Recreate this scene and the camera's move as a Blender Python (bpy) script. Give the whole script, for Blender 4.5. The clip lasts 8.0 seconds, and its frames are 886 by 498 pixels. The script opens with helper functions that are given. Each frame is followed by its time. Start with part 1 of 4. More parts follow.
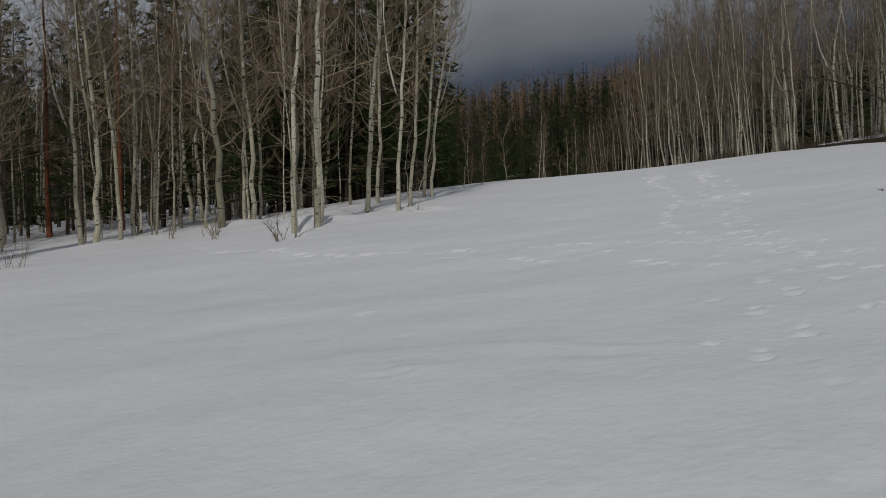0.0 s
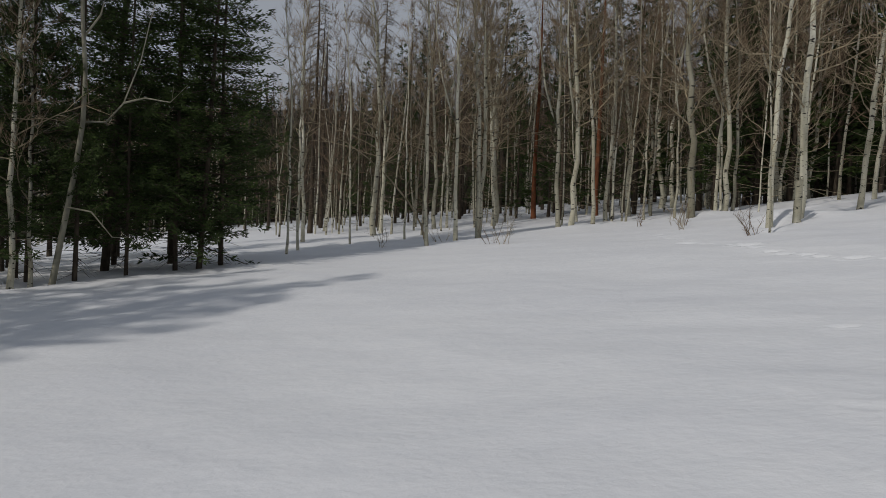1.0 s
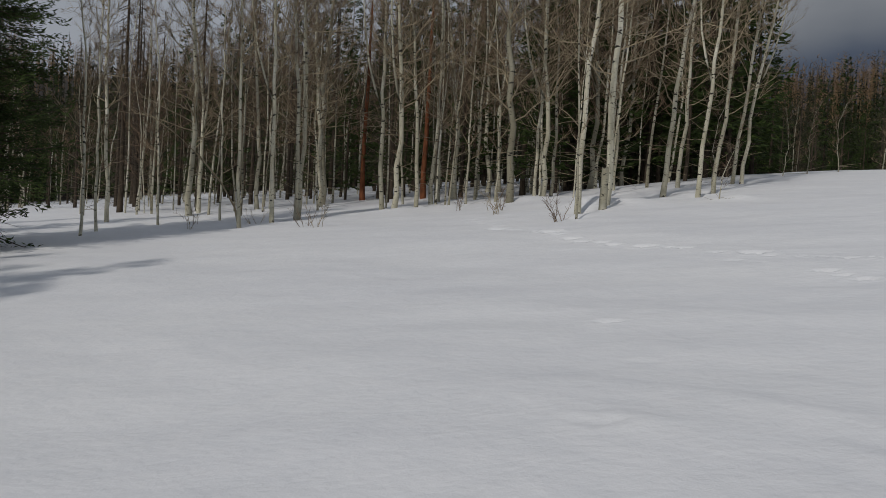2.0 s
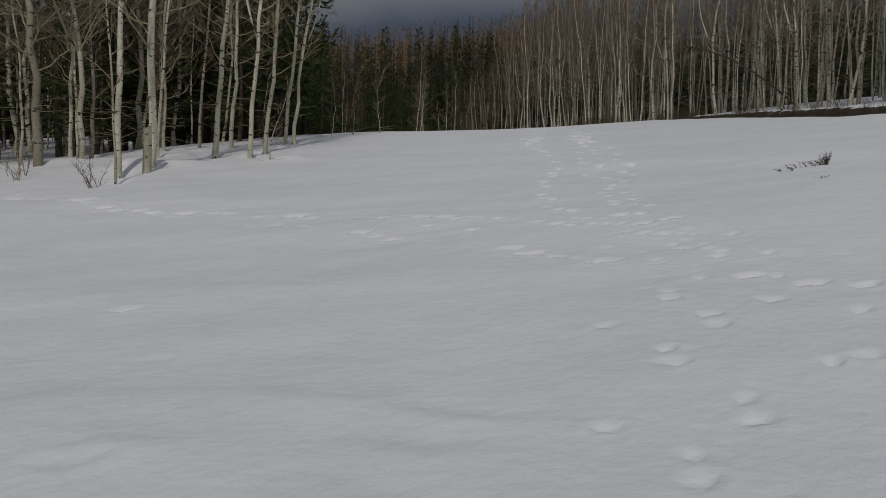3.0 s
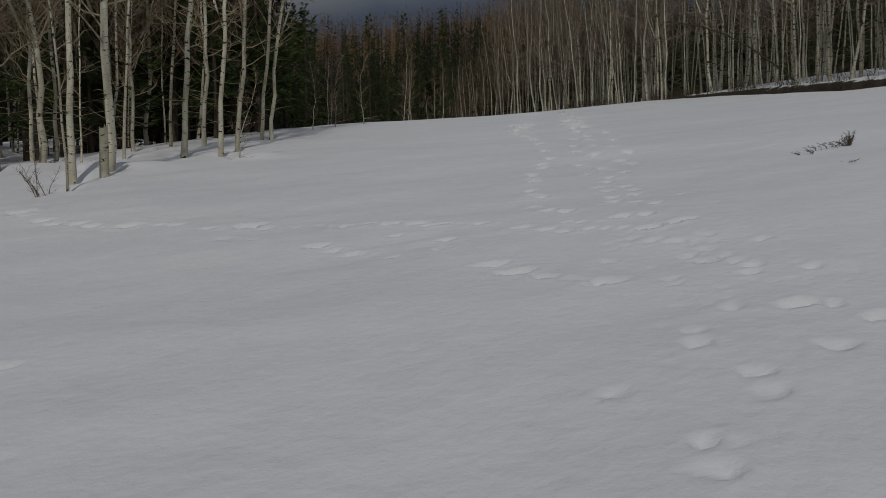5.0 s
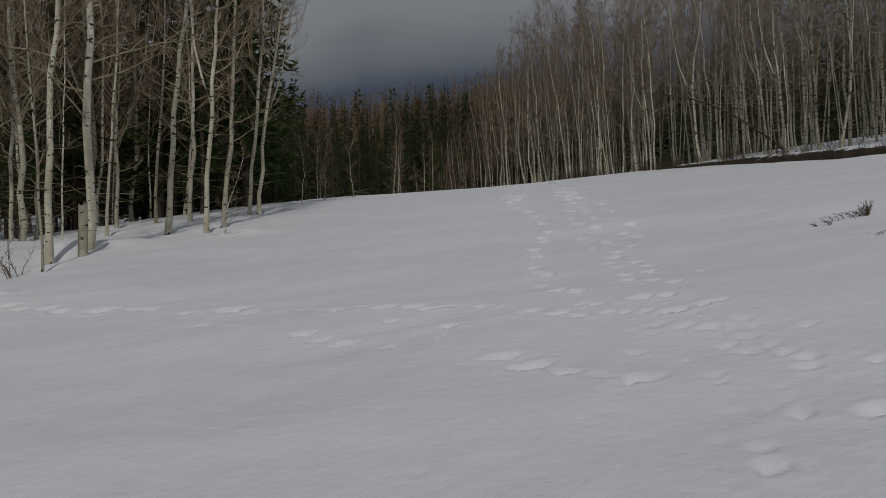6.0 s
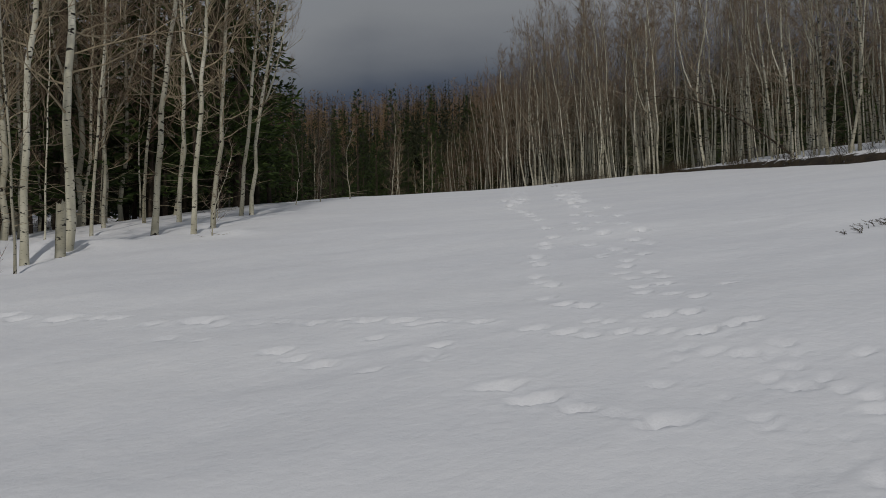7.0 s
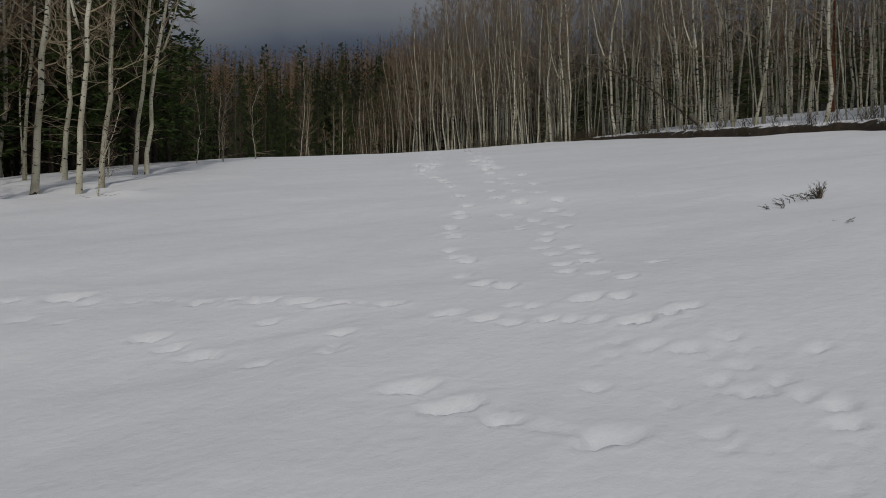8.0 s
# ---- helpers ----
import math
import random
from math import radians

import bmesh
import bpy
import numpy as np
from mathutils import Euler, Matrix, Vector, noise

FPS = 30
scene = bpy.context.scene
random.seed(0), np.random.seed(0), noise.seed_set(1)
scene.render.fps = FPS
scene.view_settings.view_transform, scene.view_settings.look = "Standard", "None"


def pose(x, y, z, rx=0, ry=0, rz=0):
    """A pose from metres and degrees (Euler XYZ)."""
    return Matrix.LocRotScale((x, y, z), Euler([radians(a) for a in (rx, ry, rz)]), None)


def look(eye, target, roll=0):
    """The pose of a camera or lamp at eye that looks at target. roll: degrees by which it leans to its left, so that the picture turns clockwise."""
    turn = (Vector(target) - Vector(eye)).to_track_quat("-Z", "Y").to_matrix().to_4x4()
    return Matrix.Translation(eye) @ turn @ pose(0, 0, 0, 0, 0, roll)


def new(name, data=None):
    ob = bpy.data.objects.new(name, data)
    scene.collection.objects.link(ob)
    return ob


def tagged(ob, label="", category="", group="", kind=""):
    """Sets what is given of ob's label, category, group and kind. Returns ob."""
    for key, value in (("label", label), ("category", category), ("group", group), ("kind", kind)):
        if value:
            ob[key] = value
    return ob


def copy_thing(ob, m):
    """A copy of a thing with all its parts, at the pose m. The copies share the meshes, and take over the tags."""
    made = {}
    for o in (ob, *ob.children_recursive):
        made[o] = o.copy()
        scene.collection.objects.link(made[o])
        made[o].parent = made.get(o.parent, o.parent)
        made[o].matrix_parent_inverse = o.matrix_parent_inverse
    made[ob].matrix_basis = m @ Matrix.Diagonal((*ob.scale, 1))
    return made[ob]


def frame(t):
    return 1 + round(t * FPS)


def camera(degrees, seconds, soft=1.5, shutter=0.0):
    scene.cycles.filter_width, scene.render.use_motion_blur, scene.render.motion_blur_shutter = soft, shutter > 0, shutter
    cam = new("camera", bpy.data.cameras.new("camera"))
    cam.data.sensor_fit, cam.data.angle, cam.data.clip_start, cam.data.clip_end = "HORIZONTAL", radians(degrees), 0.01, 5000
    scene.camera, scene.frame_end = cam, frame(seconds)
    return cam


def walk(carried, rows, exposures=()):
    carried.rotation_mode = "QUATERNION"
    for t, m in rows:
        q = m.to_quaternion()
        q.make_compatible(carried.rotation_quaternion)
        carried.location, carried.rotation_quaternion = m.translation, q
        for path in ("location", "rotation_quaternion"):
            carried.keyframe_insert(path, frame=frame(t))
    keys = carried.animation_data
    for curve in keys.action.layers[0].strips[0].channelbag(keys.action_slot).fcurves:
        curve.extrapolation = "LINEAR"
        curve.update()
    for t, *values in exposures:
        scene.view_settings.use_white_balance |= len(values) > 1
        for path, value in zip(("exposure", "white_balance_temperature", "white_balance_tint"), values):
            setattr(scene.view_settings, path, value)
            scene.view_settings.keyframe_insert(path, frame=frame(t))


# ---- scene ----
cam = camera(59.01, 8.0, soft=0.55)
PATH = [
    (0, (0.000, -0.000, 1.600), (0.000, 2.000, 1.594), -1.43),
    (0.1, (-0.063, -0.007, 1.578), (-0.291, 1.980, 1.585), -1.35),
    (0.2, (0.017, -0.021, 1.590), (-0.425, 1.930, 1.604), -0.78),
    (0.3, (-0.034, 0.031, 1.594), (-0.679, 1.924, 1.610), 0.10),
    (0.4, (-0.141, 0.105, 1.590), (-0.983, 1.919, 1.605), 0.95),
    (0.5, (-0.239, 0.161, 1.605), (-1.232, 1.897, 1.601), 1.25),
    (1, (-0.033, 0.524, 1.601), (-1.132, 2.194, 1.557), 2.59),
    (1.2, (0.042, 0.649, 1.654), (-1.058, 2.318, 1.588), 3.30),
    (2.3, (0.528, 2.096, 1.810), (0.104, 4.049, 1.723), 2.75),
    (2.5, (0.561, 2.166, 1.866), (0.408, 4.157, 1.760), 2.66),
    (2.7, (0.528, 2.260, 1.814), (0.594, 4.256, 1.701), 3.08),
    (2.8, (0.538, 2.411, 1.811), (0.692, 4.402, 1.696), 2.99),
    (3, (0.746, 2.752, 1.870), (1.056, 4.723, 1.740), 1.54),
    (3.5, (0.977, 3.115, 1.908), (1.309, 5.080, 1.746), 0.71),
    (4, (1.074, 3.471, 1.936), (1.396, 5.433, 1.720), 0.81),
    (4.5, (1.218, 3.902, 1.956), (1.542, 5.860, 1.703), 0.34),
    (5, (1.301, 4.344, 2.065), (1.620, 6.312, 1.904), -0.43),
    (5.2, (1.283, 4.541, 2.090), (1.621, 6.511, 2.010), -0.55),
    (6.3, (1.393, 5.511, 2.206), (1.742, 7.480, 2.243), -1.18),
    (6.5, (1.459, 5.750, 2.231), (1.799, 7.720, 2.284), -0.81),
    (7, (1.570, 6.180, 2.222), (1.920, 8.149, 2.248), -0.57),
    (7.5, (1.679, 6.602, 2.272), (2.109, 8.555, 2.212), 0.60),
    (8, (1.784, 7.040, 2.316), (2.354, 8.956, 2.248), 0.26),
]
walk(cam, [(t, look(eye, target, roll)) for t, eye, target, roll in PATH],
     exposures=[(0.0, -0.20), (0.5, -0.06), (1.0, 0.10), (2.4, 0.01), (2.8, -0.16), (3.5, -0.28), (4.5, -0.38), (5.0, -0.46), (5.3, -0.46), (6.3, -0.31), (6.5, -0.28), (7.0, -0.16), (8.0, -0.16)])

# ---------------------------------------------------------------- light
SUN_FROM = Vector((-0.22, -0.97, 0.82)).normalized()

world = bpy.data.worlds.new("sky")
scene.world = world
world.use_nodes = True
wn, wl = world.node_tree.nodes, world.node_tree.links
wn.clear()
w_out = wn.new("ShaderNodeOutputWorld")
w_bg = wn.new("ShaderNodeBackground")
w_sky = wn.new("ShaderNodeTexSky")
w_sky.sky_type = "NISHITA"
w_sky.sun_disc = False
w_sky.sun_elevation = math.asin(SUN_FROM.z)
w_sky.sun_rotation = math.atan2(SUN_FROM.x, SUN_FROM.y)
w_co = wn.new("ShaderNodeTexCoord")
w_sep = wn.new("ShaderNodeSeparateXYZ")
wl.new(w_co.outputs["Generated"], w_sep.inputs[0])
# storm cloud: darkest over the horizon ahead, thinner overhead and towards the sun
w_noise = wn.new("ShaderNodeTexNoise")
w_noise.inputs["Scale"].default_value = 2.6
w_noise.inputs["Detail"].default_value = 6.0
w_map = wn.new("ShaderNodeMapping")
w_map.inputs["Scale"].default_value = (1.0, 1.0, 2.6)
wl.new(w_co.outputs["Generated"], w_map.inputs[0])
wl.new(w_map.outputs[0], w_noise.inputs["Vector"])
w_add = wn.new("ShaderNodeMath")
w_add.operation = "MULTIPLY_ADD"
wl.new(w_noise.outputs["Fac"], w_add.inputs[0])
w_add.inputs[1].default_value = 0.11
wl.new(w_sep.outputs["Z"], w_add.inputs[2])
w_west = wn.new("ShaderNodeMath")
w_west.operation = "MULTIPLY_ADD"
w_east = wn.new("ShaderNodeMath")
w_east.operation = "MINIMUM"
wl.new(w_sep.outputs["X"], w_east.inputs[0])
w_east.inputs[1].default_value = 0.08
wl.new(w_east.outputs[0], w_west.inputs[0])
w_west.inputs[1].default_value = -0.34
wl.new(w_add.outputs[0], w_west.inputs[2])
w_ramp = wn.new("ShaderNodeValToRGB")
cr = w_ramp.color_ramp
cr.elements[0].position, cr.elements[0].color = 0.20, (0.058, 0.076, 0.125, 1)
cr.elements[1].position, cr.elements[1].color = 0.90, (0.355, 0.402, 0.475, 1)
for pos, col in ((0.245, (0.088, 0.106, 0.150, 1)), (0.283, (0.215, 0.230, 0.258, 1)), (0.335, (0.375, 0.388, 0.405, 1)), (0.48, (0.465, 0.495, 0.545, 1))):
    el = cr.elements.new(pos)
    el.color = col
wl.new(w_west.outputs[0], w_ramp.inputs[0])
w_mix = wn.new("ShaderNodeMix")
w_mix.data_type = "RGBA"
w_mix.inputs["Factor"].default_value = 0.93
w_dim = wn.new("ShaderNodeVectorMath")
w_dim.operation = "SCALE"
w_dim.inputs["Scale"].default_value = 0.08
wl.new(w_sky.outputs[0], w_dim.inputs[0])
wl.new(w_dim.outputs[0], w_mix.inputs["A"])
wl.new(w_ramp.outputs[0], w_mix.inputs["B"])
wl.new(w_mix.outputs["Result"], w_bg.inputs["Color"])
w_bg.inputs["Strength"].default_value = 0.61
wl.new(w_bg.outputs[0], w_out.inputs[0])

sun_data = bpy.data.lights.new("sun", "SUN")
sun_data.energy, sun_data.angle, sun_data.color = 1.42, radians(1.6), (1.0, 0.95, 0.875)
sun = new("sun", sun_data)
sun.rotation_mode = "QUATERNION"
sun.rotation_quaternion = SUN_FROM.to_track_quat("Z", "Y")
scene.view_settings.exposure = 0.0


# ---------------------------------------------------------------- materials
def mat(name, rough=0.8):
    m = bpy.data.materials.new(name)
    m.use_nodes = True
    n, l = m.node_tree.nodes, m.node_tree.links
    b = n["Principled BSDF"]
    b.inputs["Roughness"].default_value = rough
    b.inputs["Specular IOR Level"].default_value = 0.25
    return m, n, l, b


def noise_node(n, l, vec, scale, detail=4.0, stretch=None):
    t = n.new("ShaderNodeTexNoise")
    t.inputs["Scale"].default_value, t.inputs["Detail"].default_value = scale, detail
    if stretch:
        mp = n.new("ShaderNodeMapping")
        mp.inputs["Scale"].default_value = stretch
        l.new(vec, mp.inputs[0])
        vec = mp.outputs[0]
    l.new(vec, t.inputs["Vector"])
    return t


def ramp(n, l, fac, stops):
    r = n.new("ShaderNodeValToRGB")
    e = r.color_ramp.elements
    e[0].position, e[0].color = stops[0][0], (*stops[0][1], 1)
    e[1].position, e[1].color = stops[-1][0], (*stops[-1][1], 1)
    for pos, col in stops[1:-1]:
        e.new(pos).color = (*col, 1)
    l.new(fac, r.inputs[0])
    return r


def mixed(n, l, fac, a, b):
    m = n.new("ShaderNodeMix")
    m.data_type = "RGBA"
    for sock, v in (("Factor", fac), ("A", a), ("B", b)):
        if isinstance(v, (int, float)):
            m.inputs[sock].default_value = v
        elif isinstance(v, tuple):
            m.inputs[sock].default_value = (*v, 1)
        else:
            l.new(v, m.inputs[sock])
    return m.outputs["Result"]


def bump(n, l, b, height, strength, dist, chain=None):
    bp = n.new("ShaderNodeBump")
    bp.inputs["Strength"].default_value, bp.inputs["Distance"].default_value = strength, dist
    l.new(height, bp.inputs["Height"])
    if chain:
        l.new(chain, bp.inputs["Normal"])
    l.new(bp.outputs[0], b.inputs["Normal"])
    return bp.outputs[0]


def snow_material():
    m, n, l, b = mat("old_snow", 0.62)
    co = n.new("ShaderNodeTexCoord").outputs["Object"]
    big = noise_node(n, l, co, 0.22, 5, (1.0, 1.6, 1.0))
    blotch = noise_node(n, l, co, 3.2, 8)
    fine = noise_node(n, l, co, 11.0, 8)
    grain = noise_node(n, l, co, 70.0, 4)
    wide_tone = ramp(n, l, big.outputs["Fac"], ((0.3, (0.767, 0.770, 0.797)), (0.7, (0.829, 0.829, 0.843))))
    dust = ramp(n, l, blotch.outputs["Fac"], ((0.35, (0.965, 0.97, 0.975)), (0.62, (1.0, 1.0, 1.0))))
    snow = n.new("ShaderNodeMix")
    snow.data_type, snow.blend_type = "RGBA", "MULTIPLY"
    snow.inputs["Factor"].default_value = 1.0
    l.new(wide_tone.outputs[0], snow.inputs["A"])
    l.new(dust.outputs[0], snow.inputs["B"])
    soil_n = noise_node(n, l, co, 2.2, 8)
    soil = ramp(n, l, soil_n.outputs["Fac"], ((0.3, (0.014, 0.010, 0.007)), (0.55, (0.034, 0.024, 0.015)), (0.8, (0.075, 0.056, 0.034))))
    at = n.new("ShaderNodeAttribute")
    at.attribute_name = "bare"
    edge = n.new("ShaderNodeMath")
    edge.operation = "MULTIPLY_ADD"
    l.new(soil_n.outputs["Fac"], edge.inputs[0])
    edge.inputs[1].default_value = 0.9
    l.new(at.outputs["Fac"], edge.inputs[2])
    cut = ramp(n, l, edge.outputs[0], ((0.80, (0, 0, 0)), (0.90, (1, 1, 1))))
    l.new(mixed(n, l, cut.outputs[0], snow.outputs["Result"], soil.outputs[0]), b.inputs["Base Color"])
    c0 = bump(n, l, b, noise_node(n, l, co, 0.9, 3).outputs["Fac"], 0.3, 0.12)
    c1 = bump(n, l, b, blotch.outputs["Fac"], 0.42, 0.04, c0)
    c2 = bump(n, l, b, fine.outputs["Fac"], 0.65, 0.016, c1)
    bump(n, l, b, grain.outputs["Fac"], 0.5, 0.003, c2)
    return m


def aspen_bark_material(name, knot, crack):
    m, n, l, b = mat(name, 0.75)
    co = n.new("ShaderNodeTexCoord").outputs["Object"]
    info = n.new("ShaderNodeObjectInfo").outputs["Random"]
    tone = noise_node(n, l, co, 1.3, 5, (1, 1, 0.5))
    pale = ramp(n, l, tone.outputs["Fac"], ((0.25, (0.33, 0.305, 0.215)), (0.5, (0.60, 0.575, 0.455)), (0.70, (0.83, 0.81, 0.70))))
    isl = n.new("ShaderNodeNewGeometry").outputs["Random Per Island"]
    own_tone = n.new("ShaderNodeMath")
    own_tone.operation = "MULTIPLY"
    l.new(info, own_tone.inputs[0])
    l.new(isl, own_tone.inputs[1])
    root = n.new("ShaderNodeMath")
    root.operation = "SQRT"
    l.new(own_tone.outputs[0], root.inputs[0])
    dull = mixed(n, l, root.outputs[0], (0.36, 0.35, 0.32), (1.18, 1.18, 1.18))
    mul = n.new("ShaderNodeMix")
    mul.data_type, mul.blend_type = "RGBA", "MULTIPLY"
    mul.inputs["Factor"].default_value = 1.0
    l.new(pale.outputs[0], mul.inputs["A"])
    l.new(dull, mul.inputs["B"])
    scar = noise_node(n, l, co, 4.2, 3, (1.0, 1.0, 2.6))
    scar_m = ramp(n, l, scar.outputs["Fac"], ((knot, (0, 0, 0)), (knot + 0.035, (1, 1, 1))))
    line = noise_node(n, l, co, 10.0, 2, (0.7, 0.7, 5.0))
    line_m = ramp(n, l, line.outputs["Fac"], ((crack, (0, 0, 0)), (crack + 0.06, (0.8, 0.8, 0.8))))
    both = n.new("ShaderNodeMath")
    both.operation = "MAXIMUM"
    l.new(scar_m.outputs[0], both.inputs[0])
    l.new(line_m.outputs[0], both.inputs[1])
    l.new(mixed(n, l, both.outputs[0], mul.outputs["Result"], (0.030, 0.027, 0.022)), b.inputs["Base Color"])
    bump(n, l, b, noise_node(n, l, co, 18, 5, (1, 1, 2)).outputs["Fac"], 0.5, 0.01)
    return m


def tone_material(name, lo, hi, scale=3.0, rough=0.85, vary=0.5, stretch=None, depth=0.01):
    """Two tones in noise, with a tone of its own for each object."""
    m, n, l, b = mat(name, rough)
    co = n.new("ShaderNodeTexCoord").outputs["Object"]
    t = noise_node(n, l, co, scale, 6, stretch)
    c = ramp(n, l, t.outputs["Fac"], ((0.3, lo), (0.7, hi)))
    info = n.new("ShaderNodeObjectInfo").outputs["Random"]
    isl = n.new("ShaderNodeNewGeometry").outputs["Random Per Island"]
    av = n.new("ShaderNodeMath")
    av.operation = "MULTIPLY_ADD"
    l.new(info, av.inputs[0])
    av.inputs[1].default_value = 0.5
    half = n.new("ShaderNodeMath")
    half.operation = "MULTIPLY"
    l.new(isl, half.inputs[0])
    half.inputs[1].default_value = 0.5
    l.new(half.outputs[0], av.inputs[2])
    mul = n.new("ShaderNodeMix")
    mul.data_type, mul.blend_type = "RGBA", "MULTIPLY"
    mul.inputs["Factor"].default_value = vary
    l.new(c.outputs[0], mul.inputs["A"])
    shade = ramp(n, l, av.outputs[0], ((0.0, (0.35, 0.35, 0.35)), (1.0, (1.35, 1.3, 1.2))))
    l.new(shade.outputs[0], mul.inputs["B"])
    l.new(mul.outputs["Result"], b.inputs["Base Color"])
    bump(n, l, b, t.outputs["Fac"], 0.6, depth)
    return m


SNOW = snow_material()
ASPEN = aspen_bark_material("aspen_bark", 0.575, 0.615)
SMOOTH_ASPEN = aspen_bark_material("smooth_aspen_bark", 0.605, 0.645)
LIMB = tone_material("aspen_limb", (0.22, 0.182, 0.118), (0.45, 0.38, 0.265), 6.0, 0.8, 0.5)
STAND_LIMB = tone_material("aspen_stand_limb", (0.23, 0.195, 0.145), (0.46, 0.40, 0.31), 3.0, 0.85, 0.6)
TWIG = tone_material("aspen_twig", (0.12, 0.082, 0.056), (0.27, 0.195, 0.132), 2.0, 0.85, 0.5)
CONIFER_BARK = tone_material("conifer_bark", (0.035, 0.027, 0.020), (0.10, 0.080, 0.060), 9.0, 0.9, 0.5, (1, 1, 0.3), 0.03)
RED_BARK = tone_material("dead_red_bark", (0.09, 0.032, 0.015), (0.27, 0.10, 0.046), 6.0, 0.9, 0.4, (1, 1, 0.3), 0.03)
DEAD_TWIG = tone_material("dead_conifer_twig", (0.05, 0.038, 0.030), (0.13, 0.105, 0.085), 3.0, 0.9, 0.5)
NEEDLE = tone_material("needles", (0.020, 0.036, 0.010), (0.066, 0.102, 0.025), 1.2, 0.75, 0.6)
FAR_NEEDLE = tone_material("far_needles", (0.014, 0.019, 0.009), (0.038, 0.043, 0.016), 0.05, 0.8, 0.7)
FAR_TWIG = tone_material("far_bare_wood", (0.17, 0.115, 0.068), (0.36, 0.24, 0.135), 0.05, 0.9, 0.6)
# grey-green bark of the bent aspen, its shade partly mixed into the tone
SHADED_GREY_BARK = tone_material("shaded_grey_aspen_bark", (0.15, 0.145, 0.11), (0.33, 0.32, 0.25), 4.0, 0.8, 0.3, (1, 1, 0.5))
SAGE = tone_material("dry_brush", (0.035, 0.028, 0.019), (0.125, 0.10, 0.062), 5.0, 0.9, 0.6)


# ---------------------------------------------------------------- ground form
SWELLS = [(-30, 10), (-14, 10), (0, 2), (0, 12), (10, 4), (10, 16), (22, 10), (22, 30), (12, 32),
          (0, 26), (-12, 26), (-26, 26), (0, 44), (14, 50), (-16, 42), (24, 50), (14, 68), (-32, 44), (10, 54)]
RISES = [0.206, -0.553, -0.671, -0.238, 0.211, -0.525, 0.672, 0.526, -1.172,
         0.634, -0.349, -0.222, 0.647, -0.704, -0.699, 0.278, -0.723, 0.062, 0.26]


def ease(a, b, v):
    t = np.clip((v - a) / (b - a), 0.0, 1.0)
    return t * t * (3 - 2 * t)


def land(x, y):
    """Height of the snow, without prints: a tilted meadow, its crest, the valley and the hill behind."""
    x, y = np.asarray(x, float), np.asarray(y, float)
    xs, ys = np.clip(x, -120, 90), np.clip(y, -60, 75)
    z = 0.946 + 0.083 * xs + 0.094 * ys
    for (a, b), c in zip(SWELLS, RISES):
        z = z + c * np.exp(-((x - a) ** 2 + (y - b) ** 2) / 338.0)
    over = np.maximum(-0.77 * x + 0.64 * (y - 47.5), 0.0)
    drop = np.minimum(np.where(over < 8, 0.02 * over**2, 1.28 + 0.32 * (over - 8)), 8.0)
    z = z - drop * ease(-16, -4, x)
    # bank along the meadow's right edge, and the wooded shelf above it
    right = x - 24.5 - 0.4 * np.sin(0.45 * y)
    along = ease(10, 20, y) * (1 - 0.75 * ease(36, 60, y))
    z = z - 0.45 * np.exp(-((right - 1.1) / 0.7) ** 2) * along + 0.29 * ease(1.0, 2.2, right) * along + 0.05 * np.clip(right - 3.2, 0, 40)
    r = np.hypot(x, y)
    z = z - 1.9 * ease(62, 80, r) * ease(2, 10, x)
    az = np.arctan2(x, y)
    hill = 45 + 4 * np.sin(3.1 * az + 2.2) + 2 * np.sin(7.3 * az)
    return z + hill * ease(85, 305, r) * ease(-40, 40, y + 0.2 * r) + 0.015 * np.clip(r - 400, 0, 2500)


def height(x, y):
    return float(land(x, y))


# ---------------------------------------------------------------- snow prints
PRINTS = []   # x, y, half length, half width, turn, depth
HOPS = [
    (2.94, 11.62, 0.17), (3.08, 11.20, 0.17), (3.26, 10.87, 0.11), (3.64, 10.42, 0.17), (1.30, 13.88, 0.16), (1.47, 13.48, 0.12),
    (1.70, 13.16, 0.14), (2.10, 12.68, 0.11), (2.76, 13.06, 0.06), (2.62, 12.65, 0.08), (0.04, 15.30, 0.13), (0.45, 14.92, 0.11),
    (2.25, 13.72, 0.05), (0.32, 16.03, 0.25), (0.59, 15.65, 0.11), (-0.23, 16.23, 0.15), (1.03, 15.53, 0.09), (1.34, 15.33, 0.08),
    (1.69, 14.86, 0.15), (2.03, 14.71, 0.12), (2.22, 14.48, 0.17), (2.56, 14.22, 0.14), (2.66, 13.99, 0.10), (2.91, 13.97, 0.11),
    (3.28, 13.70, 0.11),
]
HOPS_EAST = [
    (3.64, 13.10, 0.15), (3.85, 12.79, 0.12), (3.97, 12.56, 0.10), (4.19, 13.02, 0.09), (4.28, 12.88, 0.06), (4.25, 12.47, 0.08),
    (4.38, 12.35, 0.10), (4.50, 12.22, 0.08), (6.00, 13.82, 0.07), (5.34, 10.94, 0.08),
]
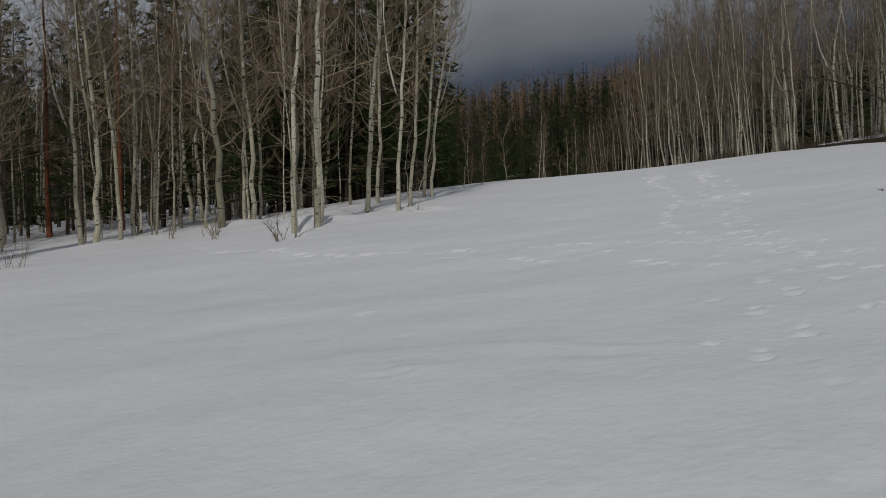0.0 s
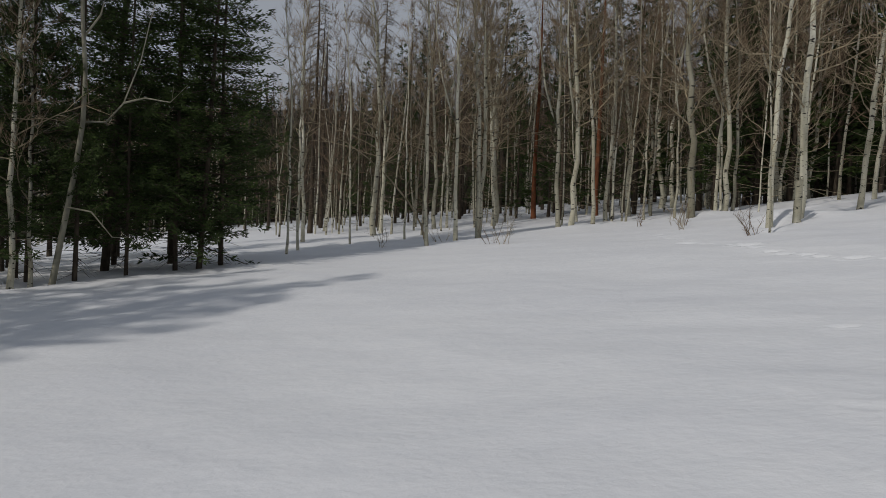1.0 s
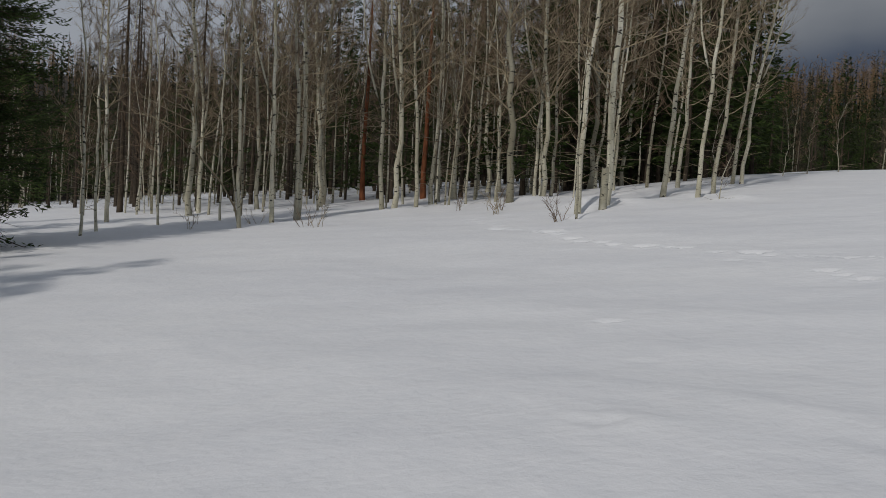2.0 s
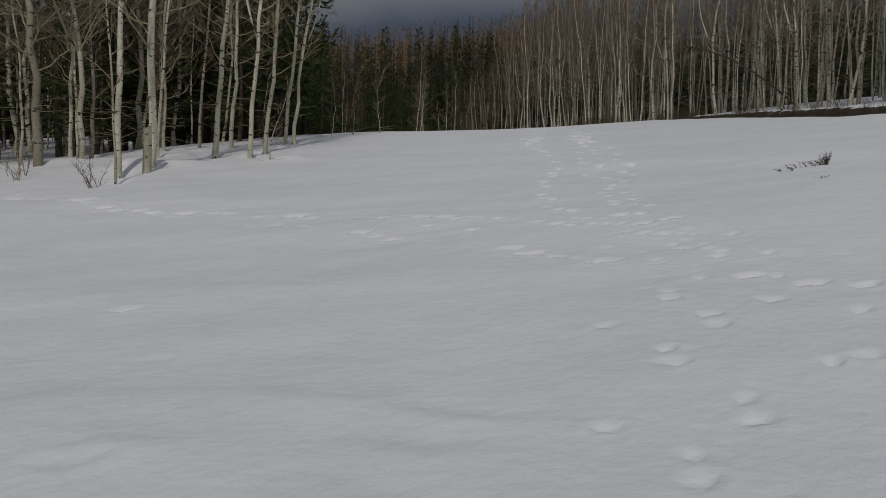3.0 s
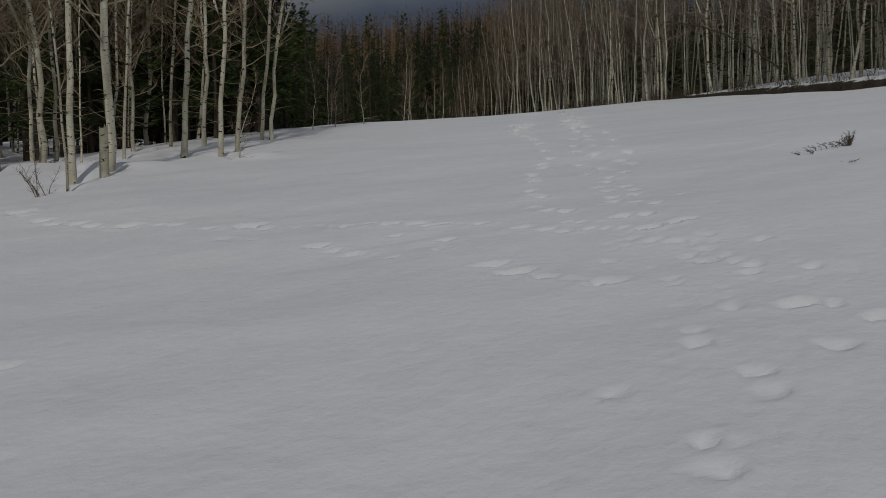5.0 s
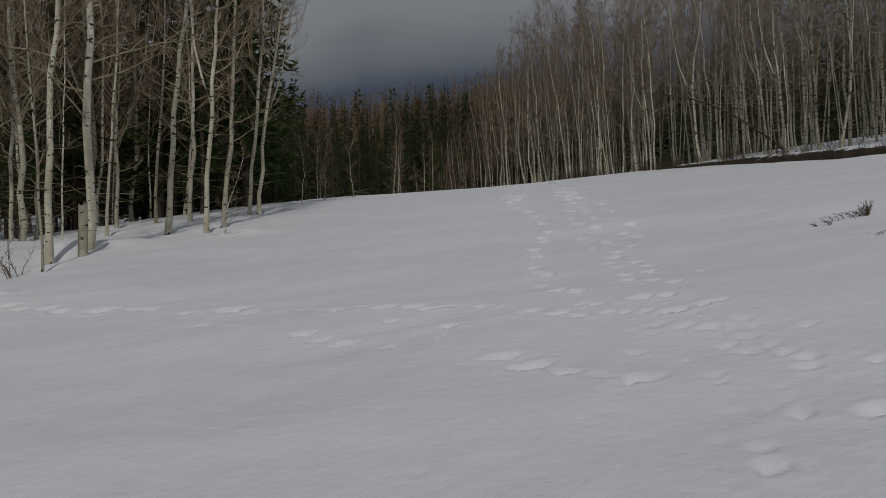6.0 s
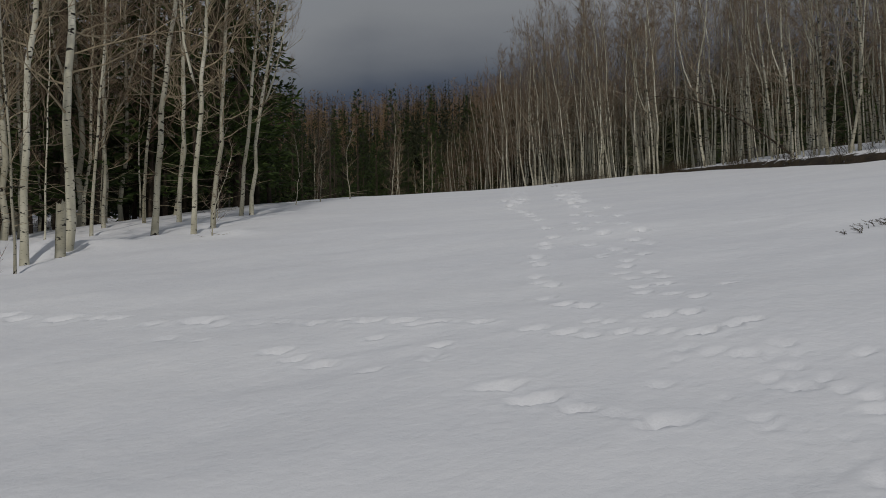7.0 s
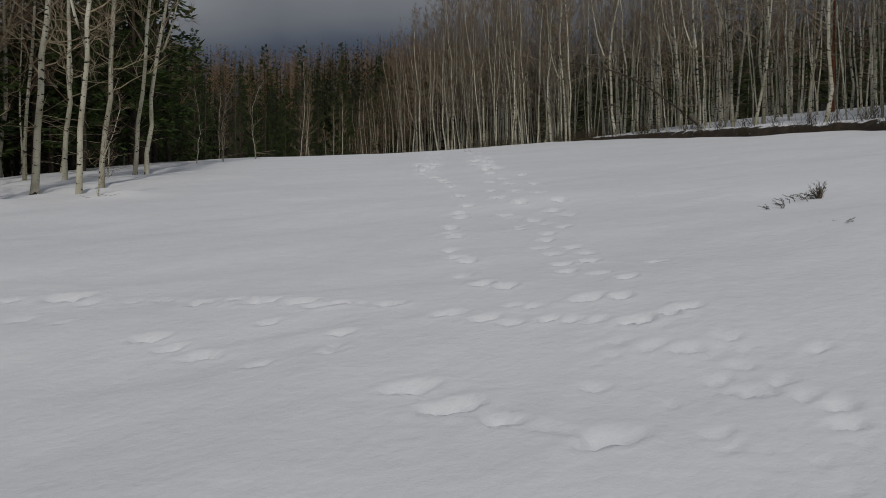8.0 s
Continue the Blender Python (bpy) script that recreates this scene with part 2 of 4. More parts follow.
STEPS = [
    (4.73, 12.80, 0.13), (4.96, 12.66, 0.10), (4.72, 12.00, 0.11), (5.00, 12.03, 0.09), (5.18, 12.06, 0.07), (5.34, 13.24, 0.09),
    (5.27, 13.64, 0.09), (5.10, 13.97, 0.10), (5.53, 14.37, 0.08), (5.24, 14.37, 0.08), (5.42, 14.98, 0.11), (5.73, 14.80, 0.08),
    (5.80, 15.26, 0.07), (5.48, 15.44, 0.09), (5.74, 15.92, 0.08), (5.96, 16.33, 0.07), (5.82, 16.95, 0.11), (5.97, 17.21, 0.07),
    (6.35, 16.69, 0.06), (6.32, 17.18, 0.10), (6.39, 17.74, 0.11), (6.96, 17.84, 0.08), (7.02, 18.47, 0.08), (6.26, 18.63, 0.10),
    (6.95, 19.72, 0.09), (6.94, 20.67, 0.12), (7.57, 19.46, 0.09), (7.71, 20.57, 0.10), (7.61, 21.57, 0.08), (7.37, 22.30, 0.11),
    (8.31, 23.77, 0.10), (8.10, 24.38, 0.12),
]
STEPS_FAR = [
    (4.21, 14.51, 0.07), (4.23, 13.93, 0.07), (4.36, 13.69, 0.05), (4.60, 16.16, 0.05), (4.47, 15.57, 0.08), (4.51, 15.25, 0.06),
    (5.00, 17.42, 0.09), (4.91, 17.00, 0.06), (5.15, 17.96, 0.06), (5.77, 19.42, 0.08), (5.63, 18.91, 0.06), (6.14, 20.16, 0.06),
    (6.53, 21.80, 0.07), (7.02, 23.95, 0.07), (7.30, 25.33, 0.08), (7.56, 26.53, 0.07), (7.78, 27.99, 0.09), (8.10, 30.71, 0.09),
    (7.78, 29.31, 0.08), (8.73, 23.27, 0.07), (9.74, 26.39, 0.07), (9.32, 27.64, 0.11), (9.77, 29.37, 0.09), (9.04, 25.95, 0.08),
    (8.55, 37.12, 0.10),
]
TRAMPLED = [
    (4.42, 11.70, 0.06), (4.53, 11.50, 0.10), (4.70, 11.34, 0.12), (4.83, 11.23, 0.10), (5.00, 11.38, 0.07), (4.55, 10.84, 0.09),
    (4.55, 10.69, 0.10), (4.84, 10.66, 0.10), (4.62, 10.59, 0.11), (4.11, 10.24, 0.07), (4.07, 10.11, 0.08), (4.68, 10.03, 0.07),
    (4.84, 10.23, 0.11), (4.79, 10.96, 0.09), (4.79, 10.41, 0.08), (3.90, 11.09, 0.04),
]
STEPS_NEAR = [
    (3.65, 8.92, 0.06), (3.54, 8.67, 0.09), (3.58, 8.10, 0.08), (3.50, 7.83, 0.09), (2.85, 8.20, 0.06),
    (2.97, 7.48, 0.06), (2.88, 7.21, 0.09), (2.98, 6.53, 0.07), (2.90, 6.27, 0.08), (2.43, 6.01, 0.07), (2.33, 5.76, 0.08),
    (2.19, 6.44, 0.07), (4.51, 7.70, 0.08), (3.92, 6.86, 0.09), (3.69, 6.84, 0.07), (4.16, 8.25, 0.09), (4.11, 9.29, 0.10),
    (4.48, 9.09, 0.12), (4.63, 8.96, 0.07), (4.73, 8.57, 0.12), (4.99, 8.30, 0.10), (5.12, 9.89, 0.07), (-1.11, 10.65, 0.12),
]
HOPS_WEST = [
    (-6.20, 21.87, 0.12), (-4.69, 20.85, 0.10), (-4.29, 20.48, 0.11), (-3.99, 20.00, 0.08), (-3.53, 19.29, 0.08), (-3.20, 18.75, 0.07),
    (-2.69, 18.43, 0.09), (-2.36, 17.97, 0.08), (-1.67, 17.55, 0.10), (-1.13, 17.27, 0.07), (-0.86, 17.05, 0.06),
]
DIMPLES = [
    (1.63, 4.91, 0.05), (2.15, 6.32, 0.06), (1.55, 4.14, 0.07), (1.87, 3.57, 0.12), (2.34, 4.28, 0.09),
    (2.47, 4.97, 0.09), (-0.5, 7.01, 0.2), (-0.46, 8.82, 0.1), (1.9, 9.6, 0.08), (5.6, 9.4, 0.09),
]
# half length factor, half width against it, depth for each metre of half length, turn, spread of turn
for row, long, flat, deep, turn, spread in ((HOPS, 1.05, 0.52, 0.46, -0.15, 0.25), (HOPS_EAST, 1.05, 0.55, 0.48, -0.1, 0.3), (HOPS_WEST, 1.7, 0.9, 0.95, -0.2, 0.2),
                                            (STEPS, 1.1, 0.7, 0.66, 0.1, 0.4), (STEPS_FAR, 1.5, 0.85, 0.8, 0.6, 0.5), (TRAMPLED, 1.05, 0.6, 0.34, 0.1, 0.5),
                                            (STEPS_NEAR, 1.2, 0.65, 0.46, 0.2, 0.5), (DIMPLES, 1.2, 0.7, 0.13, -0.5, 0.4)):
    for k, (x, y, half) in enumerate(row):
        half = max(half * long, 0.055 + 0.004 * y)
        if y > 17.5 and row is not HOPS_WEST:   # postholes, longer than wide, on the slope up to the crest
            PRINTS.append((x, y, 0.10, 0.17, 0.2 * math.sin(9.1 * k), 0.10 + 0.006 * (y - 17)))
            continue
        PRINTS.append((x, y, half, half * flat, turn + spread * math.sin(9.1 * k), deep * half * (0.8 + 0.4 * math.sin(5.3 * k) ** 2)))
# shallow drag marks join the hops of one bound, and broken crust surrounds the trampled place
for (x0, y0, h0), (x1, y1, h1) in zip(HOPS, HOPS[1:]):
    if 0.1 < math.hypot(x1 - x0, y1 - y0) < 0.62:
        PRINTS.append(((x0 + x1) / 2, (y0 + y1) / 2, 0.6 * math.hypot(x1 - x0, y1 - y0), 0.06, math.atan2(y1 - y0, x1 - x0), 0.022))
crust = random.Random(4)
for k in range(60):
    u = crust.random()
    PRINTS.append((4.0 + 1.3 * crust.random(), 9.4 + 2.6 * u, crust.uniform(0.04, 0.10), crust.uniform(0.02, 0.05), crust.uniform(-0.4, 0.9), crust.uniform(0.006, 0.02)))
for k in range(40):
    u = crust.random()
    PRINTS.append((2.4 + 1.5 * u + crust.gauss(0, 0.22), 5.4 + 4.2 * u, crust.uniform(0.04, 0.10), crust.uniform(0.02, 0.05), crust.uniform(-0.4, 0.9), crust.uniform(0.005, 0.016)))
# the trail fades over the crest in two lanes, and the hops come from the trees
for k in range(16):
    u = k / 15
    PRINTS.append((8.3 + 5.0 * u + 0.3 * math.sin(2.6 * k), 31.0 + 16 * u, 0.19, 0.34, 0.0, 0.22))
    PRINTS.append((9.9 + 5.5 * u + 0.3 * math.sin(1.9 * k + 1), 29.5 + 17 * u, 0.19, 0.34, 0.0, 0.22))
for k in range(7):
    PRINTS.append((-5.6 - 0.42 * k, 21.6 + 0.6 * k + 0.15 * math.cos(2.3 * k), 0.15, 0.11, -0.4, 0.08))

# aspens along the meadow's edge: x, y, trunk width, lean
EDGE = [
    (-17.6, 30.0, .19, -.5), (-23.3, 41.4, .36, .1), (-15.5, 33.5, .21, -2.8), (-14.6, 33.0, .25, -.6), (-16.7, 38.4, .13, -3.6),
    (-13.7, 33.3, .19, -3.1), (-14.8, 37.5, .21, .5), (-15.1, 39.4, .14, -3.1), (-14.9, 40.8, .29, -1.9), (-11.6, 34.0, .12, 0),
    (-14.3, 42.6, .18, -.9), (-15.2, 47.5, .3, -1.7), (-14.7, 48.0, .3, -1.5), (-9.1, 32.3, .29, -1.4), (-13.3, 49.3, .21, -2.6),
    (-13.3, 50.9, .36, .2), (-8.5, 36.5, .15, -.3), (-13.2, 58.4, .25, -1), (-4.92, 26.1, .21, 1.2),
]
EDGE_EAST = [
    (-11.6, 60.0, .42, -.7), (-12.4, 58.0, .3, -.9), (-4.27, 27.22, .22, 2.0), (-5.8, 37.5, .15, -.4), (-3.0, 31.9, .22, 3.2), (-3.0, 36.6, .2, 2.4),
    (-1.75, 31.0, .19, 2.8), (-1.3, 32.2, .18, 4.1), (-0.5, 38.6, .19, 5.9), (-0.9, 38.0, .16, 4.8),
]
EDGE_NEAR = [
    (-8.86, 35.1, .16, 0), (-9.05, 36.7, .12, -1), (-4.6, 24.5, .06, -3), (-6.9, 34.0, .06, 2), (-7.6, 40.8, .24, 1), (-6.8, 41.6, .28, 1.5), (-6.4, 42.6, .22, 2),
    (-5.35, 33.9, .11, 1.5), (-8.4, 34.8, .26, 0), (-10.3, 34.1, .13, -1), (-12.4, 34.0, .1, 1.5),
]
EDGE_WEST = [
    (-22.3, 39.5, .30, -.8), (-17.2, 29.2, .19, -1.6), (-17.4, 27.8, .16, -3), (-17.5, 25.8, .16, -2.9), (-25.4, 38.0, .26, -2.6),
    (-26.6, 33.9, .32, -1.6), (-27.4, 35.6, .24, -2.8), (-27.1, 29.1, .2, -2.6), (-22.3, 23.1, .11, -2.3), (-23.4, 24.9, .12, -2.4),
    (-23.0, 27.8, .1, -4.7), (-21.7, 30.2, .11, -2.5), (-21.8, 12.0, .19, -.4), (-22.0, 12.6, .14, -.2),
]
MOUNDS = [(-4.95, 27.55, 0.32, 0.55), (-3.6, 28.0, 0.18, 0.8), (-0.35, 28.4, 0.16, 0.5), (-8.6, 33.0, 0.22, 0.7), (-14.0, 31.5, 0.14, 0.9)]


def snow_sheet():
    def steps(*spans):
        out = []
        for a, b, s in spans:
            out.append(np.arange(a, b - 1e-6, s))
        return np.concatenate(out)

    far = [60, 75, 95, 120, 150, 190, 240, 300, 380, 480, 650, 900, 1300, 2000, 3000]
    xs = np.concatenate([[-v for v in reversed(far)], steps((-60, -30, 1.0), (-30, -9, 0.4), (-9, -3, 0.12), (-3, 1.5, 0.07), (1.5, 6.5, 0.042), (6.5, 10, 0.07), (10, 14, 0.12), (14, 24, 0.25), (24, 28, 0.1), (28, 60, 0.8)), far])
    ys = np.concatenate([[-v for v in reversed(far)], steps((-60, -8, 2.0), (-8, 3, 0.3), (3, 5.5, 0.06), (5.5, 14.5, 0.042), (14.5, 20, 0.07), (20, 36, 0.1), (36, 60, 0.36)), far])
    gx, gy = np.meshgrid(xs, ys)
    z = land(gx, gy)
    near = np.exp(-(np.hypot(gx, gy - 20) / 45.0) ** 2)
    wave = np.zeros_like(z)
    for k, (ax, ay, amp, ph) in enumerate(((0.9, 1.3, 0.014, 0.3), (-0.9, 1.9, 0.009, 1.9), (1.9, 0.4, 0.008, 4.0), (0.35, 0.7, 0.026, 2.2), (-2.4, 2.2, 0.004, 5.1), (1.1, 3.4, 0.006, 0.9), (-0.7, 4.6, 0.004, 3.3))):
        wave += amp * np.sin(ax * gx + ay * gy + ph + 1.3 * np.sin(0.31 * gx - 0.22 * gy + k))
    z += wave * near
    # soft wind drifts: low ridges with a steeper lee side
    blow = random.Random(12)
    drifts = [(1.45, 6.85, 0.55, 0.16, -0.6, 0.030), (0.67, 7.4, 0.5, 0.2, -0.3, 0.020), (1.27, 6.45, 0.4, 0.2, -0.2, 0.026), (-0.39, 7.0, 0.4, 0.16, 0.0, 0.022)]
    drifts += [(blow.uniform(-9, 10), blow.uniform(3.5, 24), blow.uniform(0.5, 1.6), blow.uniform(0.15, 0.4), blow.uniform(-0.55, 0.1), blow.uniform(0.006, 0.018)) for _ in range(60)]
    for mx, my, long, wide, turn, up in drifts:
        i0, i1 = np.searchsorted(xs, (mx - 2.5 * long, mx + 2.5 * long))
        j0, j1 = np.searchsorted(ys, (my - 2.5 * long, my + 2.5 * long))
        dx, dy = gx[j0:j1, i0:i1] - mx, gy[j0:j1, i0:i1] - my
        c, s = math.cos(turn), math.sin(turn)
        u, v = (c * dx + s * dy) / long, (-s * dx + c * dy) / wide
        v = v + 0.5 * np.sin(2.1 * u + mx)
        z[j0:j1, i0:i1] += up * np.exp(-u * u) * np.exp(-np.where(v > 0, 3.0, 0.7) * v * v)
    for mx, my, up, wide in MOUNDS:
        z += up * np.exp(-((gx - mx) ** 2 + (gy - my) ** 2) / (2 * wide * wide))
    for mx, my, *_ in EDGE + EDGE_EAST + EDGE_NEAR + EDGE_WEST:
        z -= 0.13 * np.exp(-((gx - mx) ** 2 + (gy - my) ** 2) / 0.18)
    for px, py, hl, hw, turn, deep in PRINTS:
        reach = 3.2 * max(hl, hw)
        i0, i1 = np.searchsorted(xs, (px - reach, px + reach))
        j0, j1 = np.searchsorted(ys, (py - reach, py + reach))
        if i1 - i0 < 2 or j1 - j0 < 2:
            continue
        dx, dy = gx[j0:j1, i0:i1] - px, gy[j0:j1, i0:i1] - py
        # broken, uneven rims
        wx, wy = gx[j0:j1, i0:i1], gy[j0:j1, i0:i1]
        rag = 0.11 * min(hl, hw)
        dx = dx + rag * (np.sin(31 * wy + 11 * wx) + 0.7 * np.sin(57 * wx - 23 * wy))
        dy = dy + rag * (np.sin(27 * wx - 9 * wy + 1.0) + 0.7 * np.sin(49 * wy + 35 * wx))
        c, s = math.cos(turn), math.sin(turn)
        u, v = (c * dx + s * dy) / hl, (-s * dx + c * dy) / hw
        th = np.arctan2(v, u)
        q = np.sqrt(u * u + v * v) * (1 + 0.10 * np.sin(3 * th + px * 7) + 0.06 * np.sin(7 * th + py * 5))
        z[j0:j1, i0:i1] += -deep * (1 - ease(0.55, 1.2, q)) * (0.6 - 0.5 * np.clip(dy / max(hl, hw), -1, 1)) * (1 + 0.22 * np.sin(23 * wx + 17 * wy) + 0.16 * np.sin(41 * wx - 33 * wy)) + (0.14 + 0.28 * float(ease(13, 24, py)) * np.clip(dy / hw, 0, 1)) * deep * np.exp(-((q - 1.5) / 0.4) ** 2)
    ny, nx = z.shape
    verts = np.stack([gx, gy, z], -1).reshape(-1, 3)
    idx = np.arange(nx * ny).reshape(ny, nx)
    quads = np.stack([idx[:-1, :-1], idx[:-1, 1:], idx[1:, 1:], idx[1:, :-1]], -1).reshape(-1, 4)
    me = bpy.data.meshes.new("ground")
    me.vertices.add(len(verts))
    me.vertices.foreach_set("co", verts.ravel().astype(np.float32))
    me.loops.add(quads.size)
    me.loops.foreach_set("vertex_index", quads.ravel().astype(np.int32))
    me.polygons.add(len(quads))
    me.polygons.foreach_set("loop_start", np.arange(0, quads.size, 4, dtype=np.int32))
    me.polygons.foreach_set("loop_total", np.full(len(quads), 4, dtype=np.int32))
    me.polygons.foreach_set("use_smooth", np.ones(len(quads), bool))
    me.update(calc_edges=True)
    # bare soil along the foot of the right bank
    right = gx - 24.5 - 0.4 * np.sin(0.45 * gy)
    bare = 0.6 * ease(0.6, 1.5, right) * (1 - ease(1.7, 2.9, right)) * ease(8, 16, gy) * (1 - ease(58, 66, gy))
    # litter under the far woods
    bare = np.maximum(bare, 0.62 * ease(78, 100, np.hypot(gx, gy)))
    bare = np.maximum(bare, 0.30 * ease(34, 46, gx) * ease(10, 30, gy))
    at = me.attributes.new("bare", "FLOAT", "POINT")
    at.data.foreach_set("value", bare.ravel().astype(np.float32))
    me.materials.append(SNOW)
    return tagged(new("ground", me), "old settled snow meadow with footprints and a bare soil bank", "snow ground", kind="structure")


snow_sheet()


# ---------------------------------------------------------------- tree building
class Shape:
    """Collects tubes and blades for one mesh."""

    def __init__(self):
        self.v, self.f = [], []

    def tube(self, pts, radii, sides=5, tip=False):
        pts = [Vector(p) for p in pts]
        base = len(self.v)
        for i, p in enumerate(pts):
            d = (pts[min(i + 1, len(pts) - 1)] - pts[max(i - 1, 0)]).normalized()
            a = d.orthogonal().normalized() if abs(d.z) < 0.9 else Vector((1, 0, 0)).cross(d).normalized()
            b = d.cross(a)
            if tip and i == len(pts) - 1:
                self.v.append(tuple(p))
                continue
            for k in range(sides):
                w = 2 * math.pi * k / sides
                self.v.append(tuple(p + radii[i] * (math.cos(w) * a + math.sin(w) * b)))
        rings = len(pts) - (1 if tip else 0)
        for i in range(rings - 1):
            for k in range(sides):
                k2 = (k + 1) % sides
                self.f.append((base + i * sides + k, base + i * sides + k2, base + (i + 1) * sides + k2, base + (i + 1) * sides + k))
        if tip:
            top = base + rings * sides
            for k in range(sides):
                self.f.append((base + (rings - 1) * sides + k, base + (rings - 1) * sides + (k + 1) % sides, top))

    def spike(self, p, d, length, r):
        """A thin three-sided twig."""
        self.tube([p, p + d * length], [r, 0], 3, True)

    def leaf(self, p, d, side, length, width):
        """A coarser needle spray, folded along its middle."""
        n = d.cross(side).normalized() * width * 0.5
        b = len(self.v)
        mid = p + d * length * 0.45
        self.v += [tuple(p + n), tuple(mid + side * width - n), tuple(p + d * length + n), tuple(mid - side * width - n)]
        self.f += [(b, b + 1, b + 2), (b, b + 2, b + 3)]

    def mesh(self, name, material, smooth=True):
        me = bpy.data.meshes.new(name)
        me.from_pydata(self.v, [], self.f)
        me.materials.append(material)
        if smooth:
            me.polygons.foreach_set("use_smooth", np.ones(len(me.polygons), bool))
        return me


def part(name, shape, material, parent, label="", smooth=True, kind=""):
    ob = new(name, shape.mesh(name, material, smooth))
    ob.parent = parent
    return tagged(ob, label, kind=kind)


def around(rng, el_deg, az):
    e = math.radians(el_deg)
    return Vector((math.cos(e) * math.cos(az), math.cos(e) * math.sin(az), math.sin(e)))


def aspen(seed, tall, dia, limbs, subs, twigs, crown_from=0.25, sides=8, fork=False, own=0, thick=0.008, spread=1.0, crook=1.0):
    """A leafless aspen: pale trunk, grey limbs, brown twigs. The lowest limbs are parts of their own. Origin at the snow."""
    rng = random.Random(seed)
    root = new("aspen_tree")
    trunk, wood, fine = Shape(), Shape(), Shape()
    n = 14 if sides > 6 else 9
    ph, bow = rng.uniform(0, 6.3), rng.uniform(0.10, 0.36) * crook
    line, rad = [], []
    for i in range(n + 1):
        h = i / n
        z = -0.35 + h * (tall + 0.35)
        line.append(Vector((bow * math.sin(ph + 4.2 * h) * h * 1.6 + rng.uniform(-1, 1) * 0.06 * crook, bow * math.cos(ph + 3.6 * h) * h * 1.6 + rng.uniform(-1, 1) * 0.06 * crook, z)))
        flare = 1 + 0.25 * math.exp(-max(z, 0) / 0.25)
        rad.append(max(0.5 * dia * flare * (1 - h) ** 0.75, 0.012))
    trunk.tube(line, rad, sides, True)

    def at(h):
        f = h * n
        i = min(int(f), n - 1)
        return line[i].lerp(line[i + 1], f - i), rad[i] + (rad[i + 1] - rad[i]) * (f - i)

    def jitter(lo, hi, amount):
        return Vector((rng.uniform(-1, 1), rng.uniform(-1, 1), rng.uniform(lo, hi))) * amount

    def limb(to, start, d, length, r, level):
        segs = 5 if level == 0 and sides > 6 else 3 if level == 0 else 2
        pts, p = [start], start.copy()
        for s in range(segs):
            d = (d + jitter(-0.6, 1.1, 0.42)).normalized()
            p = p + d * length / segs
            pts.append(p.copy())
        if level and sides <= 6:
            to.tube([pts[0], pts[-1]], [r, 0], 3, True)
        else:
            to.tube(pts, [r * (1 - 0.85 * k / segs) for k in range(segs + 1)], 4 if level == 0 and sides > 6 else 3)
        if level == 0:
            for _ in range(subs):
                k = rng.uniform(0.2, 1.0) * segs
                i = min(int(k), segs - 1)
                q = pts[i].lerp(pts[i + 1], k - i)
                limb(to, q, (d + jitter(-0.5, 0.9, 0.8)).normalized(), length * rng.uniform(0.25, 0.55), r * 0.5, 1)
        else:
            for _ in range(twigs):
                q = pts[0].lerp(pts[-1], rng.uniform(0.1, 1.0))
                fine.spike(q, (d + jitter(-0.5, 1.0, 0.9)).normalized(), rng.uniform(0.2, 0.6), thick)

    for k in range(limbs):
        h = crown_from + (0.97 - crown_from) * ((k + rng.random()) / limbs) ** 0.85
        p, r = at(h)
        reach = spread * tall * (0.065 + 0.12 * (1 - h)) * rng.uniform(0.45, 1.3)
        to = Shape() if k < own else wood
        limb(to, p, around(rng, rng.uniform(0, 48) + 30 * max(0, h - 0.35), rng.uniform(0, 6.283)), reach, max(0.011, min(0.42 * r, 0.030)), 0)
        if k < own:
            part("branch", to, LIMB, root)
    for k in range(int(limbs * 0.25)):   # dead stubs low on the trunk
        p, r = at(rng.uniform(0.08, max(crown_from, 0.1)))
        d = around(rng, rng.uniform(-15, 25), rng.uniform(0, 6.283))
        wood.tube([p, p + d * 0.4, p + d * rng.uniform(0.6, 1.5) + Vector((0, 0, rng.uniform(-0.15, 0.2)))], [0.011, 0.008, 0.003], 3)
    if fork:
        p, r = at(0.3)
        d = around(rng, 62, rng.uniform(0, 6.283))
        q = [p, p + d * 1.0, p + d * 1.9 + Vector((0, 0, 0.3)), p + d * 2.6 + Vector((0, 0, 1.5)), p + d * 3 + Vector((0, 0, 4.5))]
        stem = Shape()
        stem.tube(q, [r * 0.75, r * 0.62, r * 0.5, r * 0.38, 0.02], 6, True)
        part("second_stem", stem, SMOOTH_ASPEN if sides > 6 else ASPEN, root, "pale forked stem")
        for k in range(12):
            limb(wood, q[2].lerp(q[4], rng.random()), around(rng, rng.uniform(10, 50), rng.uniform(0, 6.28)), rng.uniform(0.6, 1.5), 0.012, 0)
    part("trunk", trunk, SMOOTH_ASPEN if sides > 6 else ASPEN, root, "pale bark with black scars")
    part("limbwork", wood, LIMB if sides > 6 else STAND_LIMB, root, kind="stuff")
    part("crown", fine, TWIG, root, "bare brown twigs", kind="stuff")
    return root


